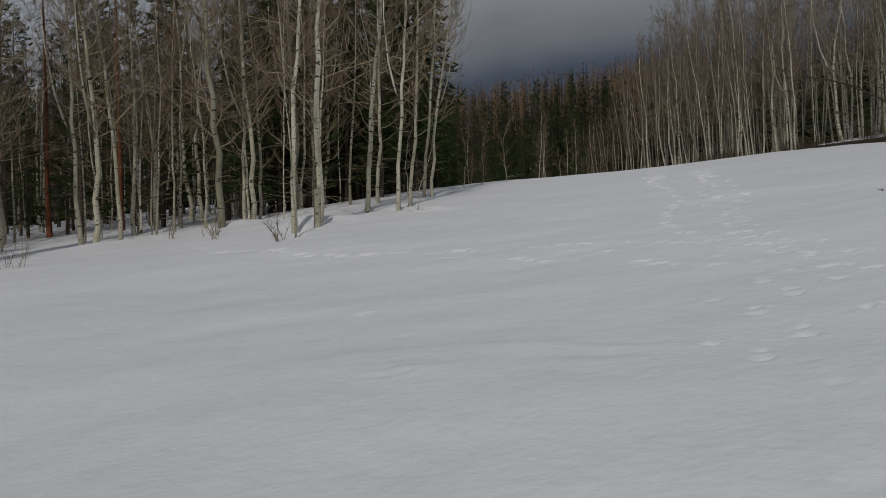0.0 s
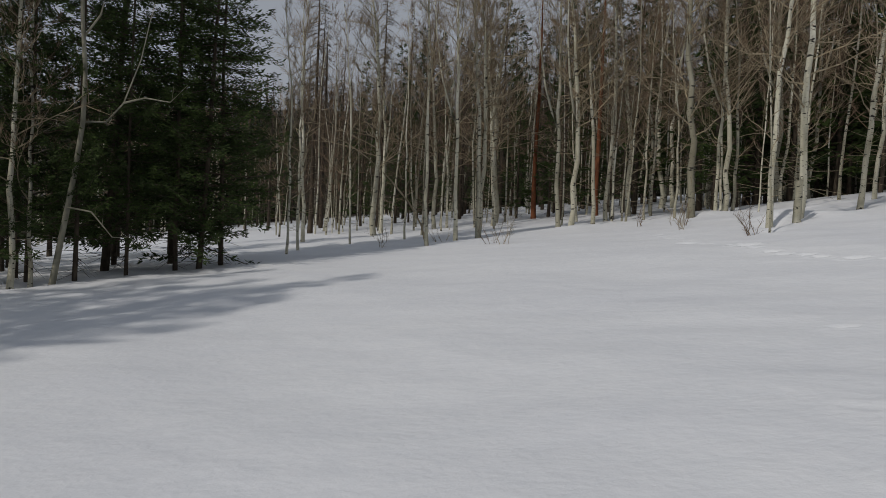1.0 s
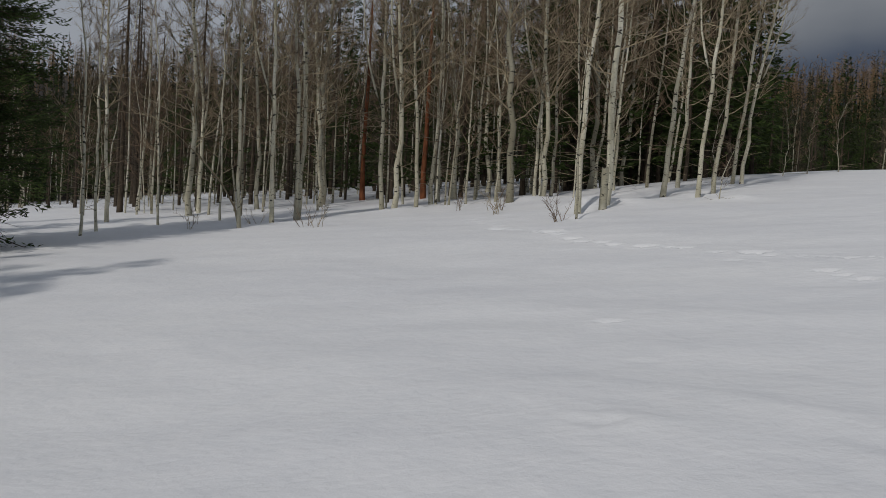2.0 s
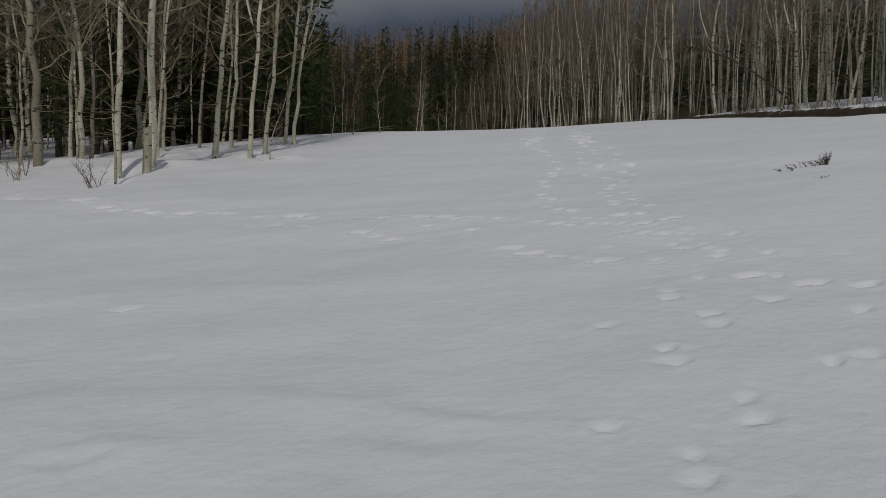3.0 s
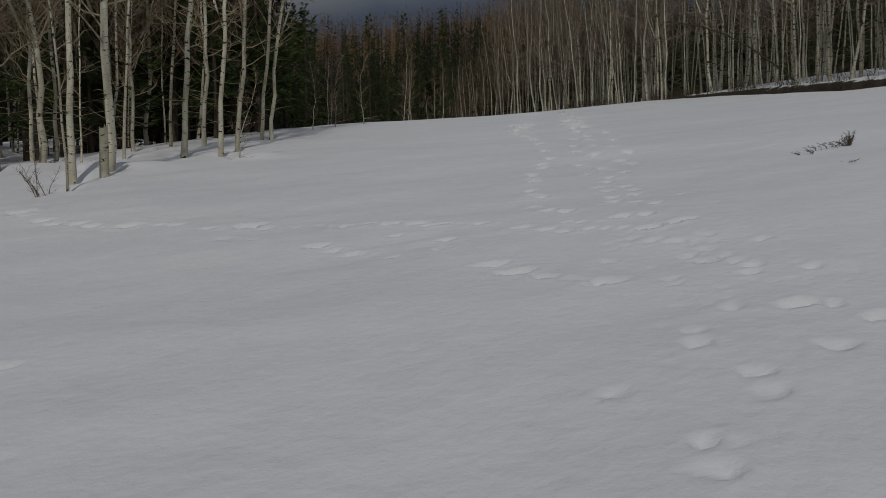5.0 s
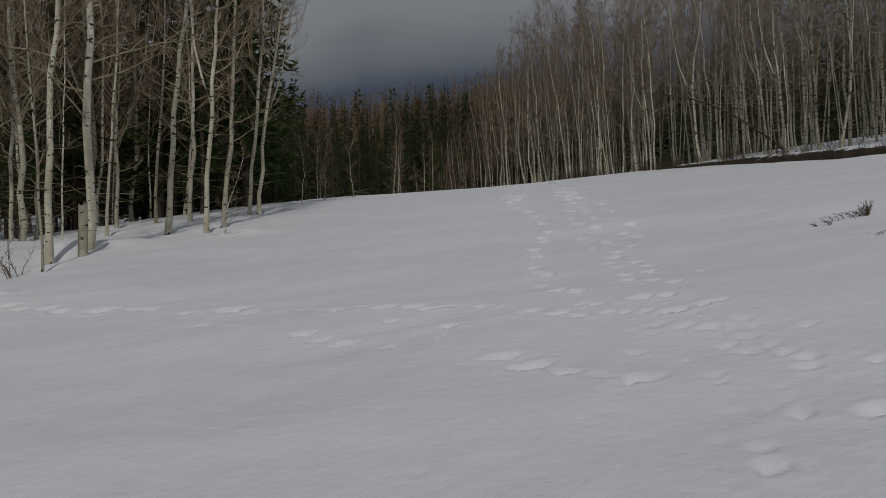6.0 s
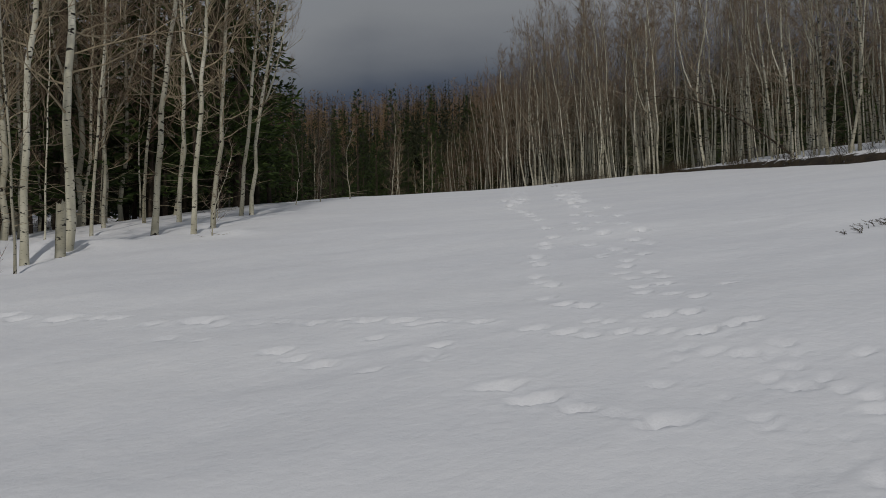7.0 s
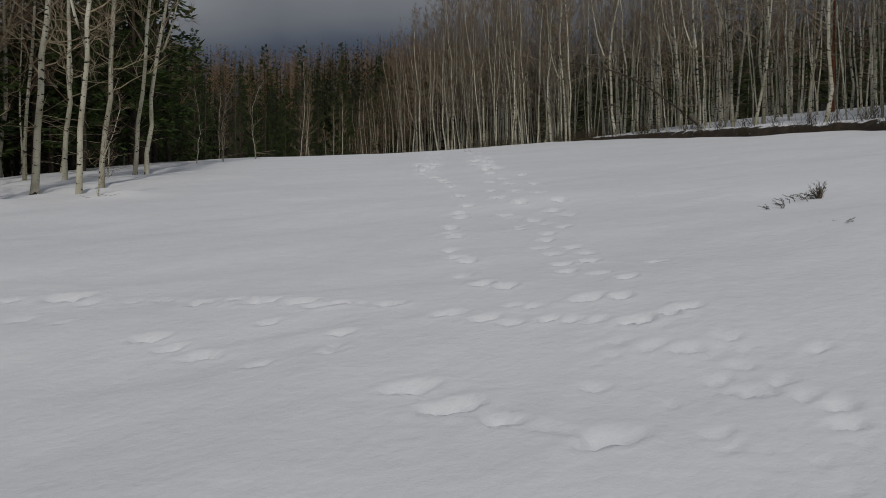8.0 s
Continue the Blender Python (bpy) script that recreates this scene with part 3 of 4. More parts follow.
def conifer(seed, tall, dia, boughs, sprays, width, bare=0.12, kind="live", spray=0.42):
    """A fir (live), or a dead one with drooping grey boughs. Origin at the snow."""
    rng = random.Random(seed)
    root = new("fir_tree" if kind == "live" else "dead_fir_tree")
    trunk, wood, fol = Shape(), Shape(), Shape()
    n = 9
    line = [Vector((rng.uniform(-1, 1) * 0.05, rng.uniform(-1, 1) * 0.05, -0.35 + (tall + 0.35) * i / n)) for i in range(n + 1)]
    rad = [max(0.5 * dia * (1 - i / n) ** 0.85 * (1.2 if i == 0 else 1), 0.015) for i in range(n + 1)]
    trunk.tube(line, rad, 8, True)
    for k in range(boughs):
        h = bare + (0.98 - bare) * (k + rng.random()) / boughs
        p = Vector((0, 0, h * tall))
        az = rng.uniform(0, 6.283)
        reach = width * (1 - h) ** 0.75 * rng.uniform(0.6, 1.15) + 0.15
        if kind != "live":
            reach *= rng.uniform(0.35, 1.0)
        el = rng.uniform(-18, 8) + 35 * max(0, h - 0.6) - (14 if kind != "live" else 0)
        d = around(rng, el, az)
        side = Vector((-math.sin(az), math.cos(az), 0))
        pts = [p, p + d * reach * 0.5, p + d * reach + Vector((0, 0, (0.10 if kind == "live" else -0.22) * reach))]
        if spray < 0.4:
            wood.tube(pts, [0.022 * (1 - 0.6 * h), 0.014, 0.004], 3)
        else:
            wood.tube([pts[0], pts[2]], [0.022, 0], 3, True)
        if kind == "live":
            for s in range(sprays):
                u = 0.15 + 0.85 * (s + rng.random()) / sprays
                q = pts[0].lerp(pts[1], u * 2) if u < 0.5 else pts[1].lerp(pts[2], u * 2 - 1)
                q = q + side * rng.uniform(-1, 1) * 0.22 * reach * (1.1 - u) + Vector((0, 0, rng.uniform(-0.12, 0.1)))
                e = (d * rng.uniform(0.3, 1.0) + side * rng.uniform(-1.0, 1.0) + Vector((0, 0, rng.uniform(-0.4, 0.55)))).normalized()
                wide = e.cross(Vector((rng.uniform(-1, 1), rng.uniform(-1, 1), rng.uniform(-1, 1)))).normalized()
                ln = spray * rng.uniform(0.6, 1.2) * (0.55 + 0.45 * (1 - h))
                fol.leaf(q, e, wide, ln, ln * (rng.uniform(0.08, 0.15) if spray < 0.3 else rng.uniform(0.12, 0.22) if spray < 0.5 else rng.uniform(0.15, 0.27)))
        else:
            for s in range(sprays):
                q = pts[0].lerp(pts[1], rng.random()) if rng.random() < 0.4 else pts[1].lerp(pts[2], rng.random())
                e = (d + side * rng.uniform(-1, 1) + Vector((0, 0, rng.uniform(-1.0, 0.1)))).normalized()
                fol.spike(q, e, rng.uniform(0.2, 0.6) * (0.4 + reach * 0.4), 0.012)
    for k in range(34):   # dead twigs under the crown
        p = Vector((0, 0, tall * rng.uniform(0.01, bare + 0.06)))
        wood.tube([p, p + around(rng, rng.uniform(-35, 15), rng.uniform(0, 6.283)) * rng.uniform(0.4, 1.5)], [0.012, 0], 3, True)
    part("trunk", trunk, CONIFER_BARK if kind != "red" else RED_BARK, root)
    part("boughwork", wood, CONIFER_BARK if kind == "live" else DEAD_TWIG, root, kind="stuff")
    part("crown", fol, NEEDLE if kind == "live" else DEAD_TWIG, root, "dark green needles" if kind == "live" else "bare dead twigs", smooth=False, kind="stuff")
    return root


def stand(proto, x, y, size=1.0, turn=0.0, lean=0.0, lean_to=0.0, girth=1.0):
    """A pose on the snow: turned, then tilted by lean degrees towards the heading lean_to (degrees from +x)."""
    ax = Vector((-math.sin(radians(lean_to)), math.cos(radians(lean_to)), 0))
    return (Matrix.Translation((x, y, height(x, y))) @ Matrix.Rotation(radians(lean), 4, ax)
            @ Matrix.Rotation(turn, 4, "Z") @ Matrix.Diagonal((girth * size, girth * size, size, 1)))


def plant(protos, rng, x, y, label, group, size=1.0, lean=0.0, lean_to=0.0, girth=1.0, category="tree"):
    ob = copy_thing(protos[rng.randrange(len(protos))], stand(None, x, y, size, rng.uniform(0, 6.28), lean, lean_to, girth))
    return tagged(ob, label, category, group)


def clear(protos):
    """Remove the patterns once they have been copied."""
    for p in protos:
        for o in (*p.children_recursive, p):
            bpy.data.objects.remove(o)


rng = random.Random(11)
ASPENS = [aspen(100 + i, 15.0, 0.24, 54, 7, 6, 0.21 + 0.07 * (i % 3), 8, i in (1, 4), 14, 0.005, 1.2, 1.3) for i in range(7)]
THIN = [aspen(140 + i, 12.0, 0.14, 32, 5, 5, 0.18, 7) for i in range(5)]
FARS = [aspen(170 + i, 15.0, 0.19, 40, 4, 4, 0.26, 5, i % 2 == 0, thick=0.010, spread=1.25, crook=2.2) for i in range(7)]
DEEP = [aspen(180 + i, 14.0, 0.17, 28, 3, 4, 0.22, 5, thick=0.012, spread=1.15, crook=1.8) for i in range(5)]
SAPLINGS = [aspen(190 + i, 4.0, 0.06, 14, 3, 3, 0.15, 5) for i in range(3)]
FIRS = [conifer(200 + i, 16.0, 0.19, 190, 84, 2.9, (0.03, 0.06, 0.10)[i], spray=0.23) for i in range(3)]
MIDFIRS = [conifer(220 + i, 16.0, 0.26, 80, 16, 2.0, 0.07, spray=0.46) for i in range(4)]
DEADS = [conifer(240 + i, 16.0, 0.30, 130, 9, 3.3, 0.12, "dead") for i in range(2)]
REDS = [conifer(250 + i, 17.0, 0.36, 60, 6, 1.7, 0.3, "red") for i in range(2)]

placed = []
for x, y, dia, lean in EDGE + EDGE_EAST + EDGE_NEAR + EDGE_WEST:
    thick = dia > 0.155
    ob = plant(ASPENS if thick else THIN, rng, x, y, "tall bare aspen with pale scarred bark in snow" if thick else "slender bare aspen with grey bark in snow",
               "aspens at the meadow edge", rng.uniform(0.9, 1.12), lean, 0, dia / (0.24 if thick else 0.14))
    placed.append((x, y))


def free(x, y, gap):
    return all((x - a) ** 2 + (y - b) ** 2 > gap * gap for a, b in placed)


RED_SPOTS = ((-22.2, 44.2), (-17.3, 42.2), (35.5, 43.4))
for x, y in RED_SPOTS:
    placed += [(x * k, y * k) for k in (0.78, 0.81, 0.84, 0.87, 0.9, 0.93, 0.96, 1.0)]


def thicket(name, protos, spots, label):
    """Many trees of a wood nobody could count, as one object."""
    cos, faces, mats, base = [], [], [], 0
    store = {}
    for p in protos:
        got = []
        for o in p.children_recursive:
            v = np.array([w.co[:] for w in o.data.vertices])
            got.append((v, [tuple(f.vertices) for f in o.data.polygons], {"aspen_bark": 0}.get(o.data.materials[0].name, 2)))
        store[p] = got
    for proto, m in spots:
        m = np.array(m)
        for v, fs, k in store[proto]:
            cos.append(v @ m[:3, :3].T + m[:3, 3])
            faces += [tuple(base + i for i in f) for f in fs]
            mats += [k] * len(fs)
            base += len(v)
    me = bpy.data.meshes.new(name)
    me.from_pydata(np.concatenate(cos).tolist(), [], faces)
    for m in (ASPEN, TWIG, TWIG):
        me.materials.append(m)
    me.polygons.foreach_set("material_index", mats)
    return tagged(new(name, me), label, "forest", kind="stuff")


# the wood behind them
spots = []
while len(spots) < 170:
    x, y = rng.uniform(-78, -2), rng.uniform(26, 80)
    edge = 38 if x > -10 else 35 if x > -20 else 32
    if y < edge or -0.77 * x + 0.64 * (y - 47.5) > 8 and x > -8 or not free(x, y, 1.0):
        continue
    spots.append((DEEP[rng.randrange(len(DEEP))], stand(None, x, y, rng.uniform(0.8, 1.15) * (0.62 if -1.15 * y < x < -0.72 * y else 1), rng.uniform(0, 6.28), rng.uniform(0, 3), rng.uniform(0, 360), rng.uniform(0.7, 1.2))))
    placed.append((x, y))
while len(spots) < 215:
    x, y = rng.uniform(-34, -3), rng.uniform(31, 52)
    if y < (37 if x > -12 else 33.5) or not free(x, y, 0.6):
        continue
    spots.append((DEEP[rng.randrange(len(DEEP))], stand(None, x, y, rng.uniform(0.7, 1.05), rng.uniform(0, 6.28), rng.uniform(0, 4), rng.uniform(0, 360), rng.uniform(0.5, 0.9))))
    placed.append((x, y))
thicket("aspen_wood", DEEP, spots, "dense leafless aspen wood standing in snow")

# firs at the west end, and the dark firs in and behind the wood
for x, y, dia, s in ((-20.6, 18.3, .22, 1.0), (-20.4, 17.3, .22, 1.1), (-20.9, 16.7, .2, 0.95), (-23.5, 18.6, .3, 1.1), (-23.4, 15.9, .3, 1.15)):
    plant(FIRS, rng, x, y, "dark green fir with boughs down to the snow", "firs at the meadow's west end", s, rng.uniform(0, 3), rng.uniform(0, 360), dia / 0.25)
    placed.append((x, y))
for x, y, s in ((-21.3, 15.2, 1.1), (-21.5, 13.7, 1.1), (-22.6, 12.9, 1.0), (-23.8, 13.2, 1.1), (-22.9, 11.2, 1.1)):
    plant(FIRS, rng, x, y, "thin dark fir with a bare lower trunk", "firs at the meadow's west end", s, rng.uniform(0, 3), rng.uniform(0, 360), rng.uniform(0.5, 0.9))
    placed.append((x, y))
# broad firs, nearly all out of view, set so their shadow falls on the meadow
for x, y in ((-27, 9), (-25, 5), (-29, 20), (-30, 12), (-15.8, 3.6), (-16.6, 1.5), (-15.2, 0.2), (-17.8, -0.6), (-18.6, 2.6), (-15.6, -2.8), (-17, -4.2), (-19.4, 0.8), (-20.5, 4.2), (-14.7, -4.6), (-16.2, -7), (-22, 2), (-18.5, -6.5), (-21, -2)):
    plant(MIDFIRS, rng, x, y, "dark green fir at the edge of the snow", "firs at the meadow's west end", rng.uniform(0.76, 0.92), girth=1.5)
    placed.append((x, y))
for x, y in RED_SPOTS:
    tagged(copy_thing(REDS[0], stand(None, x, y, 1.0 if x < 0 else 0.7, rng.uniform(0, 6), girth=0.9)), "dead pine with flaking red-brown bark", "tree", "dead red pines")
    placed.append((x, y))
for x, y in ((-32.4, 35.2), (-29, 52), (-40, 44), (-12, 62)):
    tagged(copy_thing(DEADS[rng.randrange(2)], stand(None, x, y, 1.05, rng.uniform(0, 6))), "dead grey fir with drooping bare boughs", "tree", "dead firs")
    placed.append((x, y))
for x, y, size in ((3.6, 67.0, 0.62), (2.8, 70.0, 0.66), (8.9, 72.7, 0.6)):
    tagged(copy_thing(DEADS[rng.randrange(2)], stand(None, x, y, size, rng.uniform(0, 6))), "dead grey fir at the east end of the wood", "tree", "dead firs")
    placed.append((x, y))
for x, y, size in ((-6.9, 41.3, 0.95), (-5.2, 43.4, 1.0), (-3.2, 42.4, 0.8), (-8.9, 43.0, 1.0), (-1.4, 44.6, 0.85), (-10.8, 42.0, 0.9), (-6.5, 46.2, 0.9), (-6.0, 50.3, 1.0), (-4.1, 45.6, 0.85), (-2.8, 48.8, 0.95), (-2.3, 52.9, 1.05), (-0.8, 48.0, 1.05), (-1.7, 46.3, 1.1), (-0.3, 50.6, 1.0), (1.5, 67.0, 0.62)):
    plant(MIDFIRS, rng, x, y, "dark fir close behind the edge aspens", "firs in the wood", size)
    placed.append((x, y))
for x, y, size in ((-2.6, 45.0, 1.3), (-1.4, 46.6, 1.3), (-5.6, 45.0, 1.3), (-9.4, 45.4, 1.25)):
    plant(MIDFIRS, rng, x, y, "tall broad dark fir behind the edge aspens", "firs in the wood", size, girth=1.35)
    placed.append((x, y))
for k in range(34):
    x, y = (rng.uniform(-23, -8), rng.uniform(38.5, 46)) if k < 17 else (rng.uniform(-38, -20), rng.uniform(40, 53))
    if free(x, y, 0.9):
        plant(MIDFIRS, rng, x, y, "dark fir filling the wood behind the aspens", "firs in the wood", rng.uniform(0.7, 1.05) * (0.75 if k >= 17 else 1))
        placed.append((x, y))
count = 0
while count < 95:
    x, y = rng.uniform(-80, -2), rng.uniform(41, 92)
    if (x > -9 and y < 44) or not free(x, y, 1.5) or (x < -25 and y < 50 and rng.random() < 0.6):
        continue
    plant(MIDFIRS, rng, x, y, "dark fir standing among the aspens", "firs in the wood", rng.uniform(0.75, 1.1) * (0.62 if -1.15 * y < x < -0.72 * y else 1.2 if y > 56 else 1))
    placed.append((x, y))
    count += 1
count = 0
while count < 34:
    x, y = rng.uniform(-45, -4), rng.uniform(40, 64)
    if free(x, y, 1.2):
        tagged(copy_thing(DEADS[rng.randrange(2)], stand(None, x, y, rng.uniform(0.7, 1.1), rng.uniform(0, 6))), "dead brown fir among the aspens", "tree", "dead firs")
        placed.append((x, y))
        count += 1
for k in range(14):
    x, y = rng.uniform(-34, -25), rng.uniform(10, 24)
    if free(x, y, 1.2):
        plant(MIDFIRS, rng, x, y, "dark young fir in the shade of the tall firs", "firs at the meadow's west end", rng.uniform(0.35, 0.7), girth=1.2)
        placed.append((x, y))
count = 0
while count < 30:
    x, y = rng.uniform(-62, -27), rng.uniform(2, 44)
    if not free(x, y, 1.5) or y > 20 - 0.9 * (x + 27) - 6 and rng.random() < 0.5:
        continue
    plant(MIDFIRS, rng, x, y, "dark fir in the shaded wood", "firs in the wood", rng.uniform(0.5, 0.75))
    placed.append((x, y))
    count += 1

for k in range(52):
    x, y = (rng.uniform(-11, -2.5), rng.uniform(44, 57)) if k < 26 else (rng.uniform(-30, -12), rng.uniform(43, 58))
    if free(x, y, 1.0):
        plant(MIDFIRS, rng, x, y, "tall dark fir behind the edge aspens", "firs in the wood", rng.uniform(0.8, 1.2))
        placed.append((x, y))
for k in range(80):
    az, r = radians(rng.uniform(-8, 17)), rng.uniform(66, 104)
    x, y = r * math.sin(az), r * math.cos(az)
    if -0.77 * x + 0.64 * (y - 47.5) > 6:
        plant(MIDFIRS, rng, x, y, "dark fir in the hollow beyond the meadow", "firs beyond the crest", rng.uniform(0.55, 0.85))

for k in range(42):
    x, y = (rng.uniform(40, 70), rng.uniform(24, 84)) if k < 34 else (rng.uniform(34, 46), rng.uniform(34, 70))
    plant(MIDFIRS, rng, x, y, "dark fir deep behind the aspen stand", "firs behind the stand", rng.uniform(0.6, 0.95))

# the aspen stand along the right edge: trees in front as things, the mass behind as one
def stand_spot():
    while True:
        if rng.random() < 0.55:
            x, y = 27.3 + 24 * rng.random() ** 1.9, rng.uniform(18, 66)
        else:
            az = 26 - 16.2 * rng.random() ** 0.8
            r = float(np.interp(az, (10, 18, 26), (71, 65, 56))) + 20 * rng.random() ** 1.5
            x, y = 1.5 + r * math.sin(radians(az)), 6 + r * math.cos(radians(az))
        if free(x, y, 0.55):
            placed.append((x, y))
            return x, y


def stature(x, y):
    """Trees are lower at the stand's thin end."""
    return rng.uniform(0.84, 1.12) * float(np.interp(math.degrees(math.atan2(x - 1.5, y - 6)), (9.8, 12, 14, 18), (0.38, 0.62, 0.82, 1.0)))


front, back = [], []
for k in range(500):
    x, y = stand_spot()
    (front if x < 33 and y < 74 else back).append((x, y))
back += front[260:]
for x, y in front[:260]:
    plant(FARS, rng, x, y, "tall bare aspen in the dense stand above the bank", "aspens of the far stand", stature(x, y), 8 * rng.random() ** 1.6, rng.uniform(60, 300), 0.42 + 0.62 * rng.random() ** 1.5)
thicket("aspen_stand", DEEP, [(DEEP[rng.randrange(len(DEEP))], stand(None, x, y, 1.08 * stature(x, y), rng.uniform(0, 6.28), rng.uniform(0, 4), rng.uniform(100, 260), rng.uniform(0.5, 1.0))) for x, y in back],
        "depth of the dense leafless aspen stand")
for k in range(9):
    az, r = radians(rng.uniform(5.8, 9.4) if k < 7 else rng.uniform(0, 2.2)), rng.uniform(60, 72)
    plant(THIN, rng, 1.5 + r * math.sin(az), 6 + r * math.cos(az), "small bare aspen at the rim of the hollow", "aspens beyond the crest", rng.uniform(0.4, 0.85), rng.uniform(0, 5), rng.uniform(0, 360))
for x, y in ((2.4, 45.0), (-0.8, 28.0), (4.0, 48), (1.2, 43), (-1.6, 36.5)):
    plant(SAPLINGS, rng, x, y, "thin bare aspen sapling poking from the snow", "saplings", rng.uniform(0.6, 1.1), 4, 0)
clear(ASPENS + THIN + FARS + DEEP + SAPLINGS + FIRS + MIDFIRS + DEADS + REDS)


# ---------------------------------------------------------------- single things
def curvy_aspen(x, y):
    """The old bent aspen before the firs, with three crooked limbs."""
    rng = random.Random(77)
    root = new("bent_aspen_tree")
    root.location = (x, y, height(x, y))
    turn = Matrix.Rotation(radians(33), 3, "Z") @ Matrix.Diagonal((0.85, 1, 1.15))
    t = Shape()
    path = [(0, -0.3), (0.25, 1.3), (0.62, 2.7), (0.95, 4.0), (0.98, 5.2), (0.72, 6.6), (0.62, 8.0), (0.78, 9.6), (0.7, 11.5), (0.9, 13.5)]
    pts = [turn @ Vector((a, 0.15 * math.sin(b), b)) for a, b in path]
    t.tube(pts, [0.10, 0.085, 0.078, 0.07, 0.06, 0.055, 0.05, 0.042, 0.03, 0.01], 8, True)
    part("trunk", t, SHADED_GREY_BARK, root, "smooth grey-green bark, toned darker for shade")
    for line in (((0.95, 4.0), (1.7, 4.0), (2.2, 4.5), (2.7, 5.6), (3.0, 6.6), (3.15, 7.0)), ((0.8, 6.1), (1.4, 6.6), (1.65, 7.4), (1.55, 8.4), (2.0, 9.0), (2.1, 9.9)),
                 ((2.2, 4.5), (2.9, 4.65), (3.8, 4.55), (4.3, 5.0)), ((0.3, 1.9), (1.3, 1.8), (2.0, 1.2), (2.6, 1.2)), ((0.65, 7.8), (1.2, 8.3), (1.3, 9.4), (1.8, 10.2))):
        b = Shape()
        q = [turn @ Vector((u, 0.1 * math.sin(3 * u), v)) for u, v in line]
        b.tube(q, [0.034 * (1 - 0.8 * k / (len(q) - 1)) for k in range(len(q))], 5)
        for k in range(7):
            i = rng.randrange(1, len(q))
            b.spike(q[i - 1].lerp(q[i], rng.random()), around(rng, rng.uniform(-20, 60), rng.uniform(0, 6.28)), rng.uniform(0.2, 0.7), 0.008)
        part("branch", b, SHADED_GREY_BARK, root)
    tagged(root, "bent grey aspen with crooked limbs before dark firs", "tree")


curvy_aspen(-21.45, 12.95)


def arched_aspen(x, y):
    """A thin dead aspen bowed over towards the west."""
    root = new("bowed_aspen_tree")
    root.location = (x, y, height(x, y))
    t, w, rng = Shape(), Shape(), random.Random(31)
    pts = [Vector((-0.84 * a, -0.54 * a, b)) for a, b in ((0, -0.3), (0.25, 0.7), (0.8, 1.6), (1.6, 2.5), (2.5, 3.3), (3.4, 3.9), (4.2, 4.2))]
    t.tube(pts, [0.045, 0.042, 0.038, 0.034, 0.028, 0.02, 0.008], 6, True)
    for k in range(16):
        i = rng.randrange(2, 7)
        w.spike(pts[i - 1].lerp(pts[i], rng.random()), around(rng, rng.uniform(-10, 70), rng.uniform(0, 6.28)), rng.uniform(0.3, 0.8), 0.008)
    part("trunk", t, LIMB, root, "pale bowed stem")
    part("twigwork", w, TWIG, root, kind="stuff")
    tagged(root, "thin pale aspen bowed low over the snow", "tree")


arched_aspen(-17.9, 26.5)


def stump(x, y, tall, dia):
    root_shape = Shape()
    rng = random.Random(9)
    root_shape.tube([(0, 0, -0.3), (0, 0, 0.1), (0.01, 0.01, tall * 0.6), (0.02, 0.0, tall)], [dia * 0.58, dia * 0.53, dia * 0.5, dia * 0.47], 12)
    top = len(root_shape.v)
    for k in range(12):
        vx, vy, vz = root_shape.v[top - 12 + k]
        root_shape.v[top - 12 + k] = (vx, vy, vz + rng.uniform(-0.12, 0.16))
    root_shape.v.append((0.02, 0, tall - 0.1))
    for k in range(12):
        root_shape.f.append((top - 12 + k, top - 12 + (k + 1) % 12, top))
    ob = new("aspen_stump", root_shape.mesh("aspen_stump", SMOOTH_ASPEN))
    ob.location = (x, y, height(x, y))
    tagged(ob, "broken pale aspen stump with a jagged top", "stump")


stump(-4.19, 26.3, 1.3, 0.24)


def shrub(name, seed, stems, tall, spread, r, side, material, label, x, y, tilt=0.0, turn=0.0, twiggy=6, rise=0.8, low=35, kind="", high=80):
    """A leafless shrub, each main stem a part."""
    rng = random.Random(seed)
    root = new(name)
    sh = Shape()
    for k in range(stems):
        if not kind:
            sh = Shape()
        az = rng.uniform(0, 6.283)
        d = (around(rng, rng.uniform(low, high), az) * spread + Vector((tilt, 0, rise))).normalized()
        ln = tall * rng.uniform(0.6, 1.0)
        p = Vector((rng.uniform(-1, 1), rng.uniform(-1, 1), 0)) * side
        bow = Vector((rng.uniform(-1, 1), rng.uniform(-1, 1), rng.uniform(-0.2, 0.4))) * 0.13 * ln
        q = [p - Vector((0, 0, min(0.15, ln * 0.4))), p + d * ln * 0.4 + bow, p + d * ln * 0.72 + bow * 0.4, p + (d + Vector((0, 0, 0.15))) * ln - bow]
        sh.tube(q, [r, r * 0.75, r * 0.5, r * 0.22], 4)
        for j in range(twiggy):
            i = 1 + (j % 3)
            a = q[i - 1].lerp(q[i], rng.uniform(0.4, 1.0))
            e = (d + Vector((rng.uniform(-1, 1), rng.uniform(-1, 1), rng.uniform(-0.2, 0.6)))).normalized()
            tw = ln * rng.uniform(0.2, 0.45)
            sh.spike(a, e, tw, r * 0.45)
            for f in range(2):
                sh.spike(a + e * tw * rng.uniform(0.3, 0.7), (e + Vector((rng.uniform(-1, 1), rng.uniform(-1, 1), rng.uniform(-0.5, 0.8))) * 0.8).normalized(), tw * rng.uniform(0.35, 0.6), r * 0.3)
        if not kind:
            part("stem", sh, material, root)
    if kind:
        part("tangle", sh, material, root, kind=kind)
    root.matrix_basis = Matrix.Translation((x, y, height(x, y))) @ Matrix.Rotation(turn, 4, "Z")
    return tagged(root, label, "shrub")


